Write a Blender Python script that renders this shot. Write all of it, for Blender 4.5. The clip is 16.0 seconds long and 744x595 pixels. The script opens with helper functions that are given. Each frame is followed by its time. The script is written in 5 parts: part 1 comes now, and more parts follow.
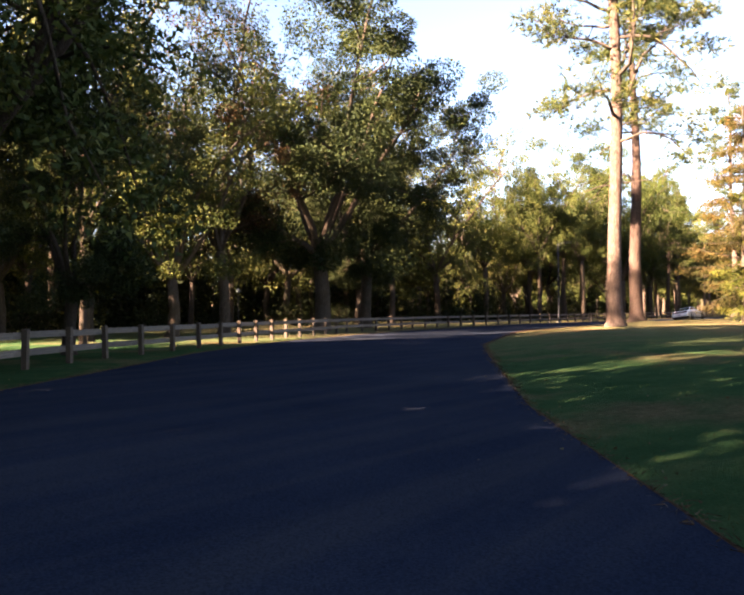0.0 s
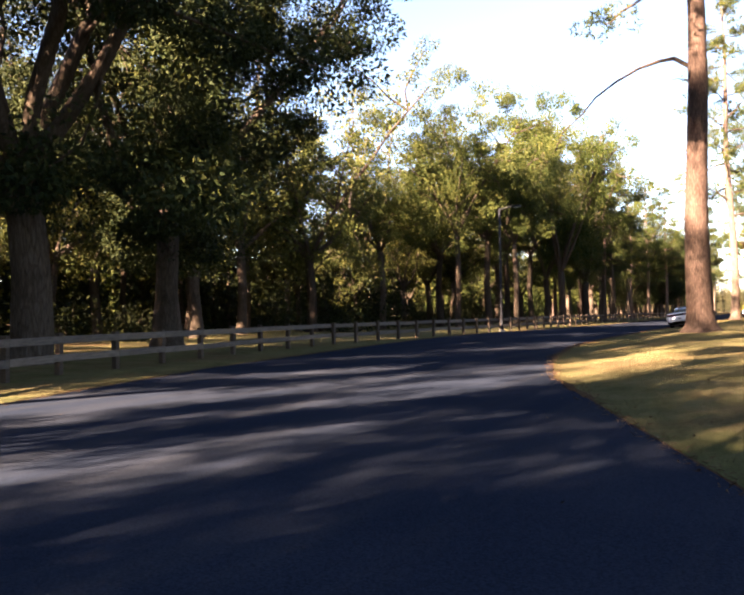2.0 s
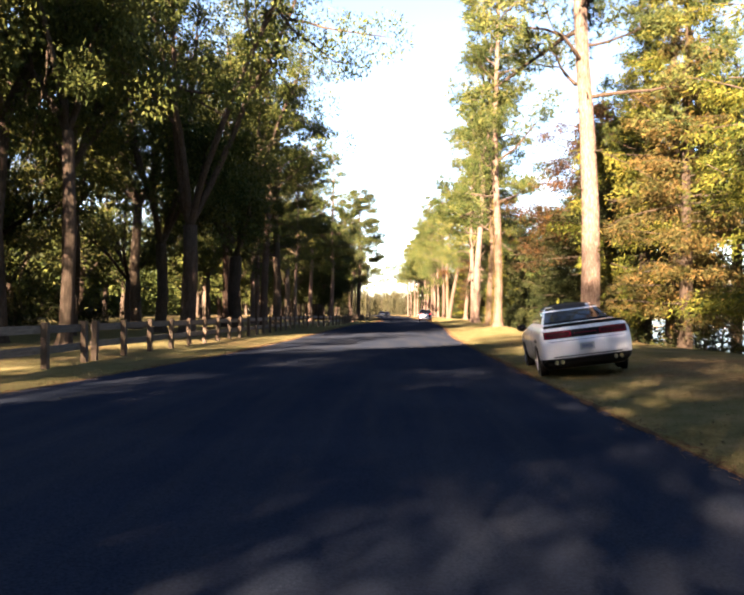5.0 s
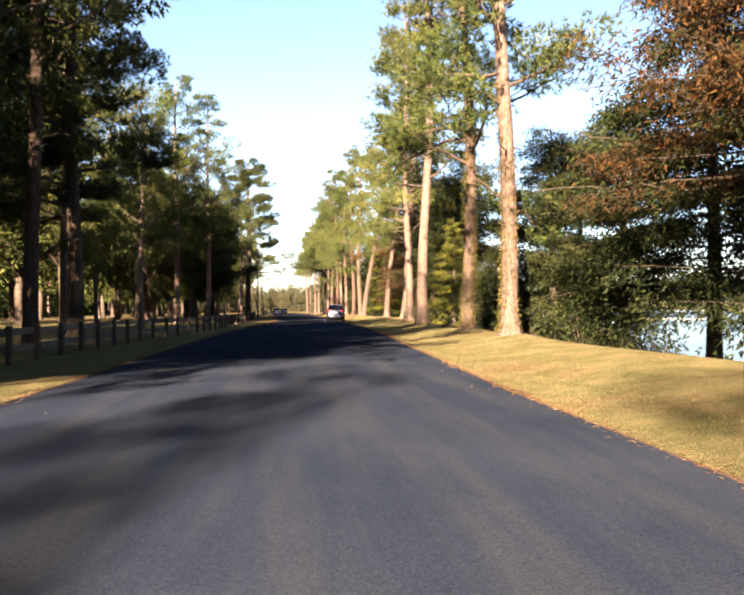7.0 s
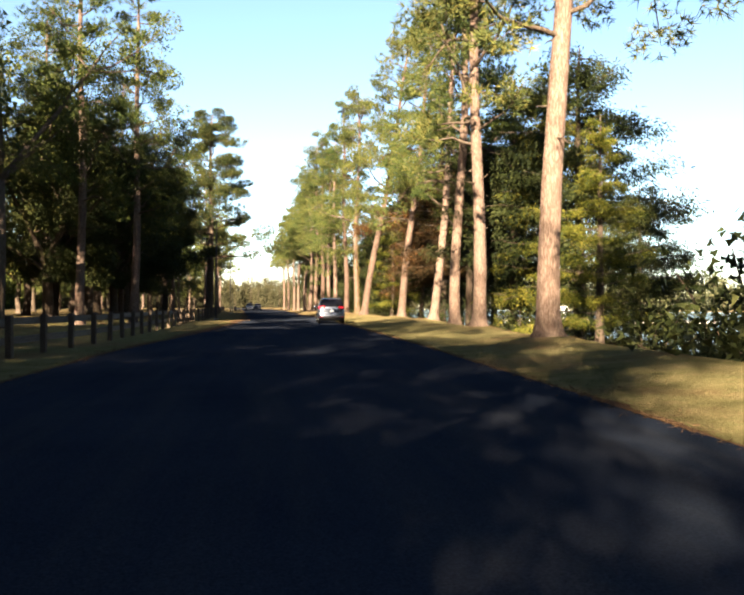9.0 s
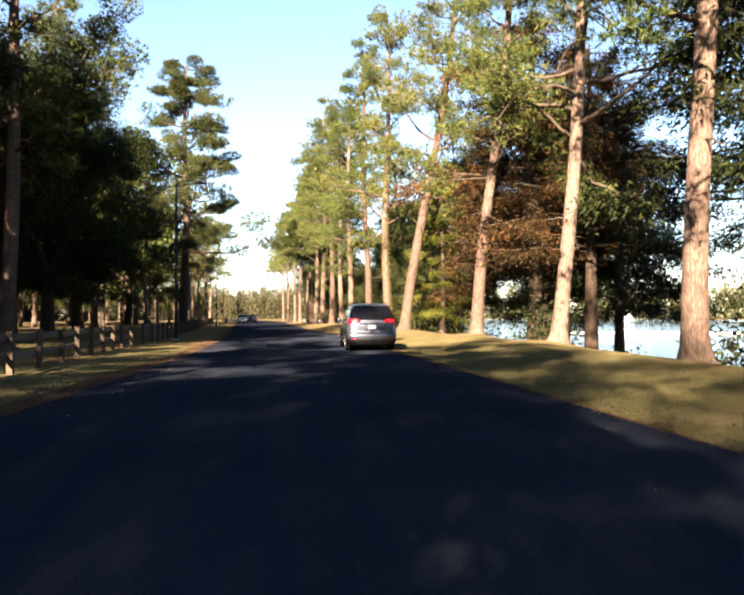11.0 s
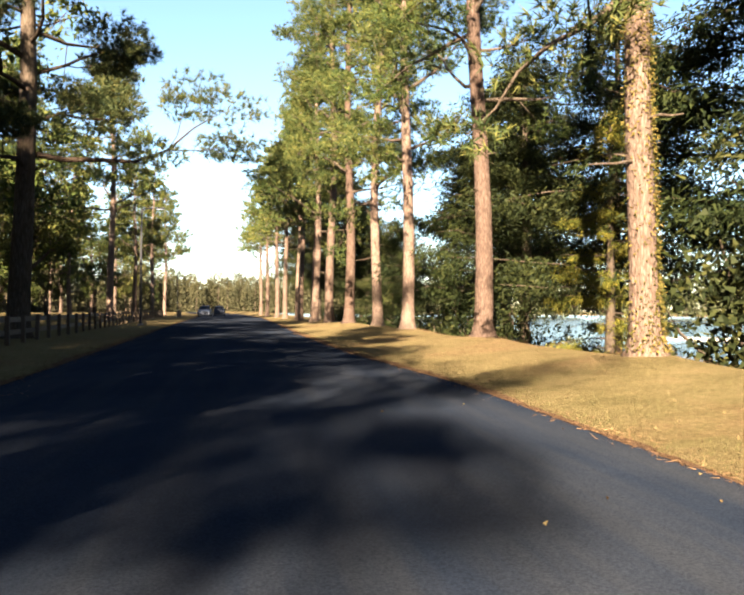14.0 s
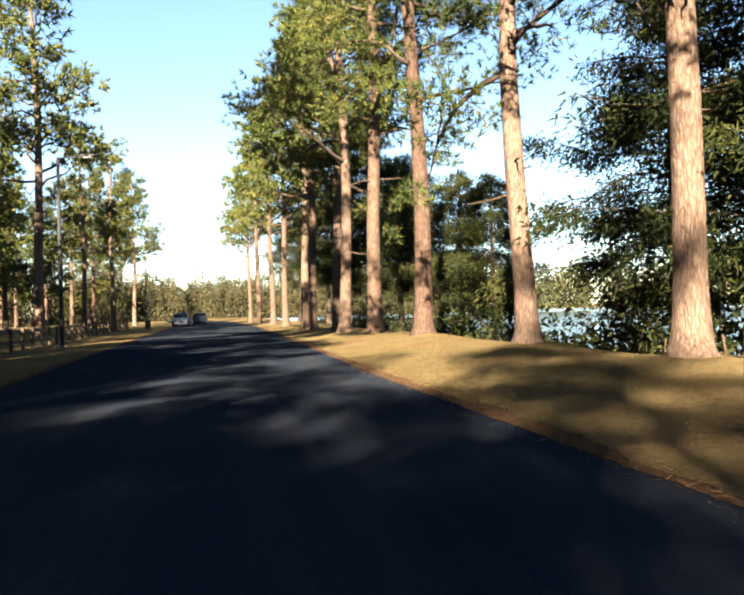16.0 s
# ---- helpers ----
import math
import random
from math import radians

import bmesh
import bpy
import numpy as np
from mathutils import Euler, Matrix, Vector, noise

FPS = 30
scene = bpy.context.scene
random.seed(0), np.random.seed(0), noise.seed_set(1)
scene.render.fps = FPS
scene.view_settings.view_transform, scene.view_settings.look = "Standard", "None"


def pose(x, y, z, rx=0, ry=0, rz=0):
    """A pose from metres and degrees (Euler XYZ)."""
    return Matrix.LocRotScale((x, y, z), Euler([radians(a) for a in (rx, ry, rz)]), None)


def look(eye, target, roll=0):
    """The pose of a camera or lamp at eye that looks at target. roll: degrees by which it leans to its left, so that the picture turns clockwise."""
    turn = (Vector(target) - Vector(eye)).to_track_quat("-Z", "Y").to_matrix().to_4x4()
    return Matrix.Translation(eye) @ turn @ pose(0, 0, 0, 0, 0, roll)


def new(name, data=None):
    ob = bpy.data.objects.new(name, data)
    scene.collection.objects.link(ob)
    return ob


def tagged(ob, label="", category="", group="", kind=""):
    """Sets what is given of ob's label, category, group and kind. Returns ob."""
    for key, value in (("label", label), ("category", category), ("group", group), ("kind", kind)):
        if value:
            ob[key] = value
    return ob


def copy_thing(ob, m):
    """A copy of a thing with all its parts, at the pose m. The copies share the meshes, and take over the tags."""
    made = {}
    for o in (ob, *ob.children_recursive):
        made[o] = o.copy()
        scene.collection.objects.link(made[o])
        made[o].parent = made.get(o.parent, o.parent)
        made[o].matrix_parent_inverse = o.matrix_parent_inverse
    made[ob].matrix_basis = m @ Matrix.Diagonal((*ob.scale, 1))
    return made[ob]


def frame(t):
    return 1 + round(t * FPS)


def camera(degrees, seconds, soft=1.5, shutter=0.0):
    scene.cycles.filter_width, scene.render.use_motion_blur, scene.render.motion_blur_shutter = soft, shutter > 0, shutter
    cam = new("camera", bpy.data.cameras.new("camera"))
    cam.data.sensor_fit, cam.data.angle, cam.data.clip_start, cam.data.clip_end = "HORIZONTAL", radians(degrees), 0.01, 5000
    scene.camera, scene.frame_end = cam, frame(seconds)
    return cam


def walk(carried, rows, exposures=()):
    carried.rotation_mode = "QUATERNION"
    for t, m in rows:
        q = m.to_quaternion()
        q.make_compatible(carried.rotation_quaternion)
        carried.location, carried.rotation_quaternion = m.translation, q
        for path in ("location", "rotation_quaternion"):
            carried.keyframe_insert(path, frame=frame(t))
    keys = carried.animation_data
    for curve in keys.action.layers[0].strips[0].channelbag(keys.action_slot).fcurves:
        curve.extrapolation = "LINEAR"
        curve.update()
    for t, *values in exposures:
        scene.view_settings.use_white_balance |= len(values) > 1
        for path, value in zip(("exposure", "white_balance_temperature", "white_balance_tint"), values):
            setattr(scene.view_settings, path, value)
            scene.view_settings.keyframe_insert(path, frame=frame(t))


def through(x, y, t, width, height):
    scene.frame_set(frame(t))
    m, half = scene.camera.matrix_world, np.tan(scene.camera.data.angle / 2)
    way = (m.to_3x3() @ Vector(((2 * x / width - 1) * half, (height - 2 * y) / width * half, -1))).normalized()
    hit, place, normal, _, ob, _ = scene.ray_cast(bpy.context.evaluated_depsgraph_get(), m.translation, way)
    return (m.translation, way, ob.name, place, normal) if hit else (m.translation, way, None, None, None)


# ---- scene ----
cam = camera(53.9, 16.0, soft=2.3)
# seconds, eye, yaw to the left, pitch up, roll
PATH = [
    (0, 27.467, -82.788, 1.325, 38.96, 1.16, -0.59),
    (0.5, 23.082, -76.791, 1.250, 36.54, 1.34, -0.42),
    (1, 18.534, -70.511, 1.286, 34.05, 1.35, -0.55),
    (1.5, 14.243, -63.962, 1.319, 31.52, 1.42, -0.94),
    (2, 10.325, -57.253, 1.289, 29.19, 1.40, -1.03),
    (2.5, 6.806, -50.514, 1.238, 24.80, 1.51, -0.74),
    (3, 4.059, -43.352, 1.316, 19.83, 1.66, -1.08),
    (3.5, 2.219, -36.371, 1.388, 14.04, 1.64, -0.87),
    (4, 0.995, -29.685, 1.342, 7.87, 1.52, -0.40),
    (4.5, 0.468, -23.360, 1.237, 4.16, 1.40, 0.33),
    (5, 0.287, -16.668, 1.289, 1.49, 1.17, 0.65),
    (5.2, 0.324, -14.045, 1.289, 0.74, 1.03, 0.40),
    (7.3, -0.023, 13.895, 1.365, -7.03, 0.86, -0.56),
    (7.5, -0.007, 16.505, 1.333, -7.05, 0.86, -0.61),
    (8, 0.421, 23.034, 1.291, -6.60, 0.77, -0.32),
    (8.5, 0.293, 29.745, 1.297, -7.58, 0.75, 0.00),
    (9, 0.453, 36.739, 1.270, -8.50, 0.64, 0.31),
    (9.2, 0.418, 39.548, 1.208, -8.55, 0.69, 0.18),
    (11.3, 1.130, 64.183, 1.350, -8.62, 1.45, -0.15),
    (11.5, 1.085, 67.107, 1.356, -8.74, 1.44, -0.13),
    (12, 1.143, 74.341, 1.370, -9.41, 1.32, -0.16),
    (12.5, 1.140, 81.192, 1.281, -9.93, 1.47, 0.19),
    (13, 1.500, 88.100, 1.305, -9.47, 1.23, 0.10),
    (13.5, 2.078, 94.765, 1.265, -9.59, 1.25, 0.76),
    (14, 2.546, 100.991, 1.308, -10.18, 0.93, 0.49),
    (14.5, 3.336, 106.953, 1.258, -10.31, 0.86, -0.06),
    (15, 3.635, 112.680, 1.144, -10.29, 0.91, -0.78),
    (15.5, 3.333, 117.704, 1.224, -10.50, 1.00, -1.44),
    (16, 2.474, 122.230, 1.344, -11.37, 0.96, -1.73),
    ]


def aim(x, y, z, yaw, pitch, roll):
    a, b = radians(yaw), radians(pitch)
    return look((x, y, z), (x - math.sin(a) * math.cos(b), y + math.cos(a) * math.cos(b), z + math.sin(b)), roll)


EXPOSURES = [(0, 4.95, 6800, 25), (2, 4.85, 6800, 23), (4, 4.72, 6800, 19), (5, 4.68, 6750, 19), (7.5, 4.10, 6500, 15), (9.2, 4.05, 6500, 8), (11.3, 4.22, 6400, 14), (13, 4.12, 6350, 10), (16, 4.05, 6300, 6)]
walk(cam, [(t, aim(*p)) for t, *p in PATH], EXPOSURES)
# ---- world and sun ----
TO_SUN = Vector((-0.36, -0.93, 0.42)).normalized()
world = bpy.data.worlds.new("sky")
scene.world = world
world.use_nodes = True
wn = world.node_tree.nodes
sky = wn.new("ShaderNodeTexSky")
sky.sky_type = "NISHITA"
sky.sun_disc = False
sky.sun_elevation = math.asin(TO_SUN.z)
sky.sun_rotation = math.atan2(TO_SUN.x, TO_SUN.y)
sky.air_density, sky.dust_density, sky.ozone_density = 1.0, 0.2, 1.6
world.node_tree.links.new(sky.outputs["Color"], wn["Background"].inputs["Color"])
wn["Background"].inputs["Strength"].default_value = 0.0200
sun = new("sun", bpy.data.lights.new("sun", "SUN"))
sun.data.energy, sun.data.angle, sun.data.color = 5.0, radians(0.55), (1.0, 0.80, 0.58)
sun.matrix_world = look(TO_SUN * 300, (0, 0, 0))

# ---- materials ----


def material(name, rough=0.8, metal=0.0, spec=0.3):
    m = bpy.data.materials.new(name)
    m.use_nodes = True
    b = m.node_tree.nodes["Principled BSDF"]
    b.inputs["Roughness"].default_value = rough
    b.inputs["Metallic"].default_value = metal
    b.inputs["Specular IOR Level"].default_value = spec
    return m, m.node_tree.nodes, m.node_tree.links, b


def coords(n, l, scale=(1, 1, 1), obj=True):
    tc, mp = n.new("ShaderNodeTexCoord"), n.new("ShaderNodeMapping")
    mp.inputs["Scale"].default_value = scale
    l.new(tc.outputs["Object" if obj else "Generated"], mp.inputs["Vector"])
    return mp.outputs["Vector"]


def noise_tex(n, l, vec, scale, detail=6, rough=0.6):
    t = n.new("ShaderNodeTexNoise")
    t.inputs["Scale"].default_value, t.inputs["Detail"].default_value, t.inputs["Roughness"].default_value = scale, detail, rough
    l.new(vec, t.inputs["Vector"])
    return t.outputs["Fac"]


def ramp(n, l, fac, stops):
    r = n.new("ShaderNodeValToRGB")
    e = r.color_ramp.elements
    while len(e) < len(stops):
        e.new(0.5)
    for k, (p, c) in zip(e, stops):
        k.position, k.color = p, (*c, 1)
    l.new(fac, r.inputs["Fac"])
    return r.outputs["Color"]


def mix(n, l, fac, a, b, mode="MIX"):
    m = n.new("ShaderNodeMix")
    m.data_type, m.blend_type = "RGBA", mode
    for sock, v in ((m.inputs[0], fac), (m.inputs[6], a), (m.inputs[7], b)):
        if isinstance(v, (int, float)):
            sock.default_value = v
        elif isinstance(v, tuple):
            sock.default_value = (*v, 1)
        else:
            l.new(v, sock)
    return m.outputs[2]


def bump(n, l, b, height, strength=0.5, dist=0.02):
    k = n.new("ShaderNodeBump")
    k.inputs["Strength"].default_value, k.inputs["Distance"].default_value = strength, dist
    l.new(height, k.inputs["Height"])
    l.new(k.outputs["Normal"], b.inputs["Normal"])


def asphalt_mat():
    m, n, l, b = material("asphalt", 1.0, 0, 0.0)
    v = coords(n, l)
    big = ramp(n, l, noise_tex(n, l, v, 0.35, 5), [(0.3, (0.0092, 0.0126, 0.0206)), (0.7, (0.0150, 0.0186, 0.0274))])
    fine = ramp(n, l, noise_tex(n, l, v, 55, 3, 0.8), [(0.3, (0.45, 0.45, 0.45)), (0.7, (1.5, 1.48, 1.45))])
    streak = noise_tex(n, l, coords(n, l, (1.6, 0.12, 1)), 1.0, 4)
    worn = mix(n, l, ramp(n, l, streak, [(0.42, (0, 0, 0)), (0.66, (0.35, 0.35, 0.35))]), big, (0.030, 0.030, 0.031))
    l.new(mix(n, l, 0.8, worn, fine, "MULTIPLY"), b.inputs["Base Color"])
    bump(n, l, b, noise_tex(n, l, v, 60, 3, 0.8), 0.6, 0.008)
    return m


def ground_mat():
    """Green lawn round the bend, drier along the avenue, with litter in patches."""
    m, n, l, b = material("lawn_and_leaf_litter", 1.0, 0, 0.0)
    v = coords(n, l)
    green = ramp(n, l, noise_tex(n, l, v, 1.3, 8, 0.7), [(0.25, (0.013, 0.034, 0.014)), (0.5, (0.024, 0.050, 0.020)), (0.75, (0.050, 0.066, 0.026))])
    dry = ramp(n, l, noise_tex(n, l, v, 1.1, 8, 0.7), [(0.25, (0.050, 0.050, 0.020)), (0.5, (0.092, 0.080, 0.038)), (0.75, (0.145, 0.115, 0.062))])
    litter = ramp(n, l, noise_tex(n, l, v, 9, 8, 0.75), [(0.3, (0.040, 0.024, 0.013)), (0.55, (0.115, 0.074, 0.042)), (0.8, (0.200, 0.142, 0.088))])
    sep, far = n.new("ShaderNodeSeparateXYZ"), n.new("ShaderNodeMapRange")
    l.new(v, sep.inputs[0])
    l.new(sep.outputs["Y"], far.inputs["Value"])
    for k, x in enumerate((-66, -44), 1):
        far.inputs[k].default_value = x
    base = mix(n, l, far.outputs[0], green, dry)
    east = n.new("ShaderNodeMapRange")
    l.new(sep.outputs["Y"], east.inputs["Value"])
    for k, x in enumerate((95, 118), 1):
        east.inputs[k].default_value = x
    base = mix(n, l, mix(n, l, east.outputs[0], (0, 0, 0), (0.45, 0.45, 0.45)), base, litter)
    patch = ramp(n, l, noise_tex(n, l, v, 0.22, 6, 0.65), [(0.50, (0, 0, 0)), (0.66, (0.8, 0.8, 0.8))])
    blades = ramp(n, l, noise_tex(n, l, v, 38, 5, 0.8), [(0.3, (0.5, 0.5, 0.45)), (0.7, (1.4, 1.4, 1.3))])
    col = mix(n, l, patch, base, litter)
    l.new(mix(n, l, 0.75, col, blades, "MULTIPLY"), b.inputs["Base Color"])
    bump(n, l, b, noise_tex(n, l, v, 30, 6, 0.8), 0.9, 0.05)
    return m


def verge_mat():
    m, n, l, b = material("pine_straw_edge", 1.0, 0, 0.0)
    v = coords(n, l)
    col = ramp(n, l, noise_tex(n, l, v, 22, 7, 0.8), [(0.3, (0.030, 0.018, 0.011)), (0.55, (0.070, 0.043, 0.026)), (0.8, (0.12, 0.084, 0.055))])
    l.new(col, b.inputs["Base Color"])
    bump(n, l, b, noise_tex(n, l, v, 45, 5, 0.8), 0.9, 0.03)
    return m


def bark_mat(name, dark, light, sx=5.5, sz=1.6):
    m, n, l, b = material(name, 0.95, 0, 0.05)
    v = coords(n, l, (sx, sx, sz))
    vo = n.new("ShaderNodeTexVoronoi")
    vo.feature = "DISTANCE_TO_EDGE"
    vo.inputs["Scale"].default_value = 1.0
    wob = n.new("ShaderNodeVectorMath")
    nz = n.new("ShaderNodeTexNoise")
    nz.inputs["Scale"].default_value = 0.9
    l.new(v, nz.inputs["Vector"])
    l.new(v, wob.inputs[0])
    l.new(nz.outputs["Color"], wob.inputs[1])
    l.new(wob.outputs[0], vo.inputs["Vector"])
    plates = ramp(n, l, vo.outputs["Distance"], [(0.0, (0.62, 0.56, 0.52)), (0.22, (1, 1, 1))])
    tone = ramp(n, l, noise_tex(n, l, v, 1.1, 8, 0.75), [(0.28, dark), (0.72, light)])
    patch = ramp(n, l, noise_tex(n, l, coords(n, l), 0.7, 4), [(0.3, (0.75, 0.72, 0.70)), (0.7, (1.12, 1.1, 1.08))])
    col = mix(n, l, 1.0, mix(n, l, 0.9, tone, plates, "MULTIPLY"), patch, "MULTIPLY")
    info = n.new("ShaderNodeObjectInfo")
    tone = ramp(n, l, info.outputs["Random"], [(0.0, (0.55, 0.50, 0.48)), (0.5, (0.95, 0.92, 0.90)), (1.0, (1.15, 1.13, 1.12))])
    l.new(mix(n, l, 1.0, col, tone, "MULTIPLY"), b.inputs["Base Color"])
    h = mix(n, l, 0.45, plates, noise_tex(n, l, v, 4, 6, 0.75))
    bump(n, l, b, h, 1.0, 0.05)
    return m


def leaf_mat(name, dark, mid, light, through=0.16):
    """Colour that varies from tree to tree, from clump to clump and a little from leaf to leaf."""
    m, n, l, b = material(name, 0.7, 0, 0.06)
    geo, info = n.new("ShaderNodeNewGeometry"), n.new("ShaderNodeObjectInfo")
    v = coords(n, l)
    clump = mix(n, l, 0.35, noise_tex(n, l, v, 0.75, 4, 0.65), geo.outputs["Random Per Island"])
    leaf = ramp(n, l, clump, [(0.28, dark), (0.50, mid), (0.74, light)])
    shade = ramp(n, l, noise_tex(n, l, v, 0.22, 3), [(0.32, (0.55, 0.60, 0.55)), (0.68, (1.35, 1.28, 1.10))])
    tree = ramp(n, l, info.outputs["Random"], [(0.0, (0.75, 0.85, 0.7)), (1.0, (1.25, 1.12, 1.0))])
    col = mix(n, l, 0.9, mix(n, l, 0.9, leaf, shade, "MULTIPLY"), tree, "MULTIPLY")
    l.new(col, b.inputs["Base Color"])
    tr, ms = n.new("ShaderNodeBsdfTranslucent"), n.new("ShaderNodeMixShader")
    l.new(mix(n, l, 1.0, col, (1.25, 1.15, 0.6), "MULTIPLY"), tr.inputs["Color"])
    ms.inputs[0].default_value = through
    l.new(b.outputs[0], ms.inputs[1])
    l.new(tr.outputs[0], ms.inputs[2])
    l.new(ms.outputs[0], n["Material Output"].inputs["Surface"])
    return m


def wood_mat(name, dark, light):
    m, n, l, b = material(name, 0.85, 0, 0.2)
    info = n.new("ShaderNodeObjectInfo")
    v = coords(n, l, (2.0, 24, 24))
    col = ramp(n, l, noise_tex(n, l, v, 1.2, 6, 0.7), [(0.3, dark), (0.7, light)])
    tone = ramp(n, l, info.outputs["Random"], [(0, (0.7, 0.7, 0.7)), (1, (1.2, 1.15, 1.1))])
    l.new(mix(n, l, 1.0, col, tone, "MULTIPLY"), b.inputs["Base Color"])
    bump(n, l, b, noise_tex(n, l, v, 2.0, 5, 0.7), 0.5, 0.01)
    return m


def plain_mat(name, col, rough=0.5, metal=0.0, spec=0.5, vary=0.15, scale=3.0, coat=0.0):
    m, n, l, b = material(name, rough, metal, spec)
    f = noise_tex(n, l, coords(n, l), scale, 5)
    lo, hi = tuple(c * (1 - vary) for c in col), tuple(c * (1 + vary) for c in col)
    l.new(ramp(n, l, f, [(0.3, lo), (0.7, hi)]), b.inputs["Base Color"])
    b.inputs["Coat Weight"].default_value = coat
    b.inputs["Coat Roughness"].default_value = 0.05
    return m


def water_mat():
    m, n, l, b = material("lake_water", 0.2, 0, 0.16)
    b.inputs["Base Color"].default_value = (0.03, 0.045, 0.05, 1)
    b.inputs["IOR"].default_value = 1.33
    bump(n, l, b, noise_tex(n, l, coords(n, l, (0.8, 1.6, 1)), 1.2, 4), 0.25, 0.05)
    return m


ASPHALT, GROUND, VERGE, WATER = asphalt_mat(), ground_mat(), verge_mat(), water_mat()
PINE_BARK = bark_mat("pine_bark", (0.034, 0.023, 0.018), (0.152, 0.119, 0.099), 15, 3.4)
OAK_BARK = bark_mat("oak_bark", (0.026, 0.021, 0.016), (0.078, 0.064, 0.050), 11, 2.4)
NEEDLES = leaf_mat("pine_needles", (0.010, 0.019, 0.010), (0.034, 0.045, 0.016), (0.086, 0.080, 0.026), 0.14)
# Needle colour darkened to paint in the shade on the big pines.
SHADED_NEEDLES = leaf_mat("shaded_pine_needles", (0.006, 0.012, 0.007), (0.017, 0.025, 0.011), (0.046, 0.046, 0.018), 0.1)
OAK_LEAF = leaf_mat("oak_leaves", (0.012, 0.019, 0.006), (0.034, 0.043, 0.013), (0.078, 0.078, 0.026), 0.18)
# Yellow of sunlit crowns is painted into this leaf colour.
SUN_TINTED_LEAF = leaf_mat("sun_tinted_leaves", (0.016, 0.024, 0.008), (0.046, 0.052, 0.017), (0.106, 0.096, 0.036), 0.16)
RUST_LEAF = leaf_mat("rust_leaves", (0.008, 0.009, 0.004), (0.018, 0.011, 0.006), (0.058, 0.026, 0.009))
AMBER_LEAF = leaf_mat("amber_cypress_sprays", (0.014, 0.019, 0.007), (0.030, 0.027, 0.010), (0.070, 0.041, 0.015), 0.12)
CYPRESS_LEAF = leaf_mat("cypress_sprays", (0.014, 0.022, 0.005), (0.048, 0.052, 0.010), (0.105, 0.090, 0.018), 0.2)
# Darker copy of the oak leaves; the shade on these oaks is in the colour.
SHADED_OAK_LEAF = leaf_mat("shaded_oak_leaves", (0.006, 0.011, 0.005), (0.017, 0.023, 0.009), (0.036, 0.038, 0.013), 0.08)
# Distance haze is painted into the next two leaf colours as flat grey.
HAZE_GREYED_LEAF = leaf_mat("haze_greyed_leaves", (0.020, 0.020, 0.013), (0.029, 0.028, 0.018), (0.040, 0.037, 0.024), 0.08)
HAZE_PALED_LEAF = leaf_mat("haze_paled_shore_leaves", (0.028, 0.030, 0.019), (0.046, 0.045, 0.029), (0.070, 0.065, 0.042), 0.1)
# Near-black leaf colour holds the shade of the bank and the wood floor.
SHADE_DARK_LEAF = leaf_mat("shade_dark_leaves", (0.005, 0.008, 0.004), (0.012, 0.016, 0.006), (0.027, 0.029, 0.010))
FENCE_WOOD = wood_mat("weathered_fence_wood", (0.046, 0.037, 0.030), (0.140, 0.114, 0.090))
# Fence wood darkened for the posts, which stand in shade.
SHADED_POST_WOOD = wood_mat("shaded_fence_post_wood", (0.018, 0.013, 0.009), (0.070, 0.050, 0.034))
METAL_DARK = plain_mat("dark_painted_steel", (0.014, 0.014, 0.016), 0.6, 0.0, 0.1)
CONCRETE = plain_mat("pale_concrete", (0.16, 0.15, 0.135), 0.85, 0, 0.2, 0.2, 6)

# ---- building helpers ----


def mesh_of(name, verts, faces, mats, smooth=False, index=None):
    me = bpy.data.meshes.new(name)
    me.from_pydata(verts if isinstance(verts, list) else verts.tolist(), [], faces if isinstance(faces, list) else faces.tolist())
    for k in mats if isinstance(mats, (list, tuple)) else [mats]:
        me.materials.append(k)
    if smooth:
        me.polygons.foreach_set("use_smooth", [True] * len(me.polygons))
    if index is not None:
        me.polygons.foreach_set("material_index", index)
    me.update()
    return me


def thing(name, label, category, group="", kind="", at=(0, 0, 0), turn=0):
    ob = new(name)
    ob.matrix_world = pose(*at, 0, 0, turn)
    return tagged(ob, label, category, group, kind)


def part(name, mesh, parent, label="", m=None):
    """One mesh object under a thing or a part, at the pose m within it."""
    if isinstance(mesh, tuple):
        bm, mat = mesh
        me = bpy.data.meshes.new(name)
        bm.to_mesh(me)
        bm.free()
        me.materials.append(mat)
        mesh = me
    ob = new(name, mesh)
    ob.parent = parent
    if m is not None:
        ob.matrix_local = m
    return tagged(ob, label)


def box_bm(x0, y0, z0, x1, y1, z1, bevel=0.0):
    bm = bmesh.new()
    bmesh.ops.create_cube(bm, size=1)
    bmesh.ops.transform(bm, matrix=Matrix.LocRotScale(((x0 + x1) / 2, (y0 + y1) / 2, (z0 + z1) / 2), None, (x1 - x0, y1 - y0, z1 - z0)), verts=bm.verts)
    if bevel:
        bmesh.ops.bevel(bm, geom=bm.edges, offset=bevel, segments=2, affect="EDGES", profile=0.6)
    return bm


def interp(y, table):
    return float(np.interp(y, [p[0] for p in table], [p[1] for p in table]))


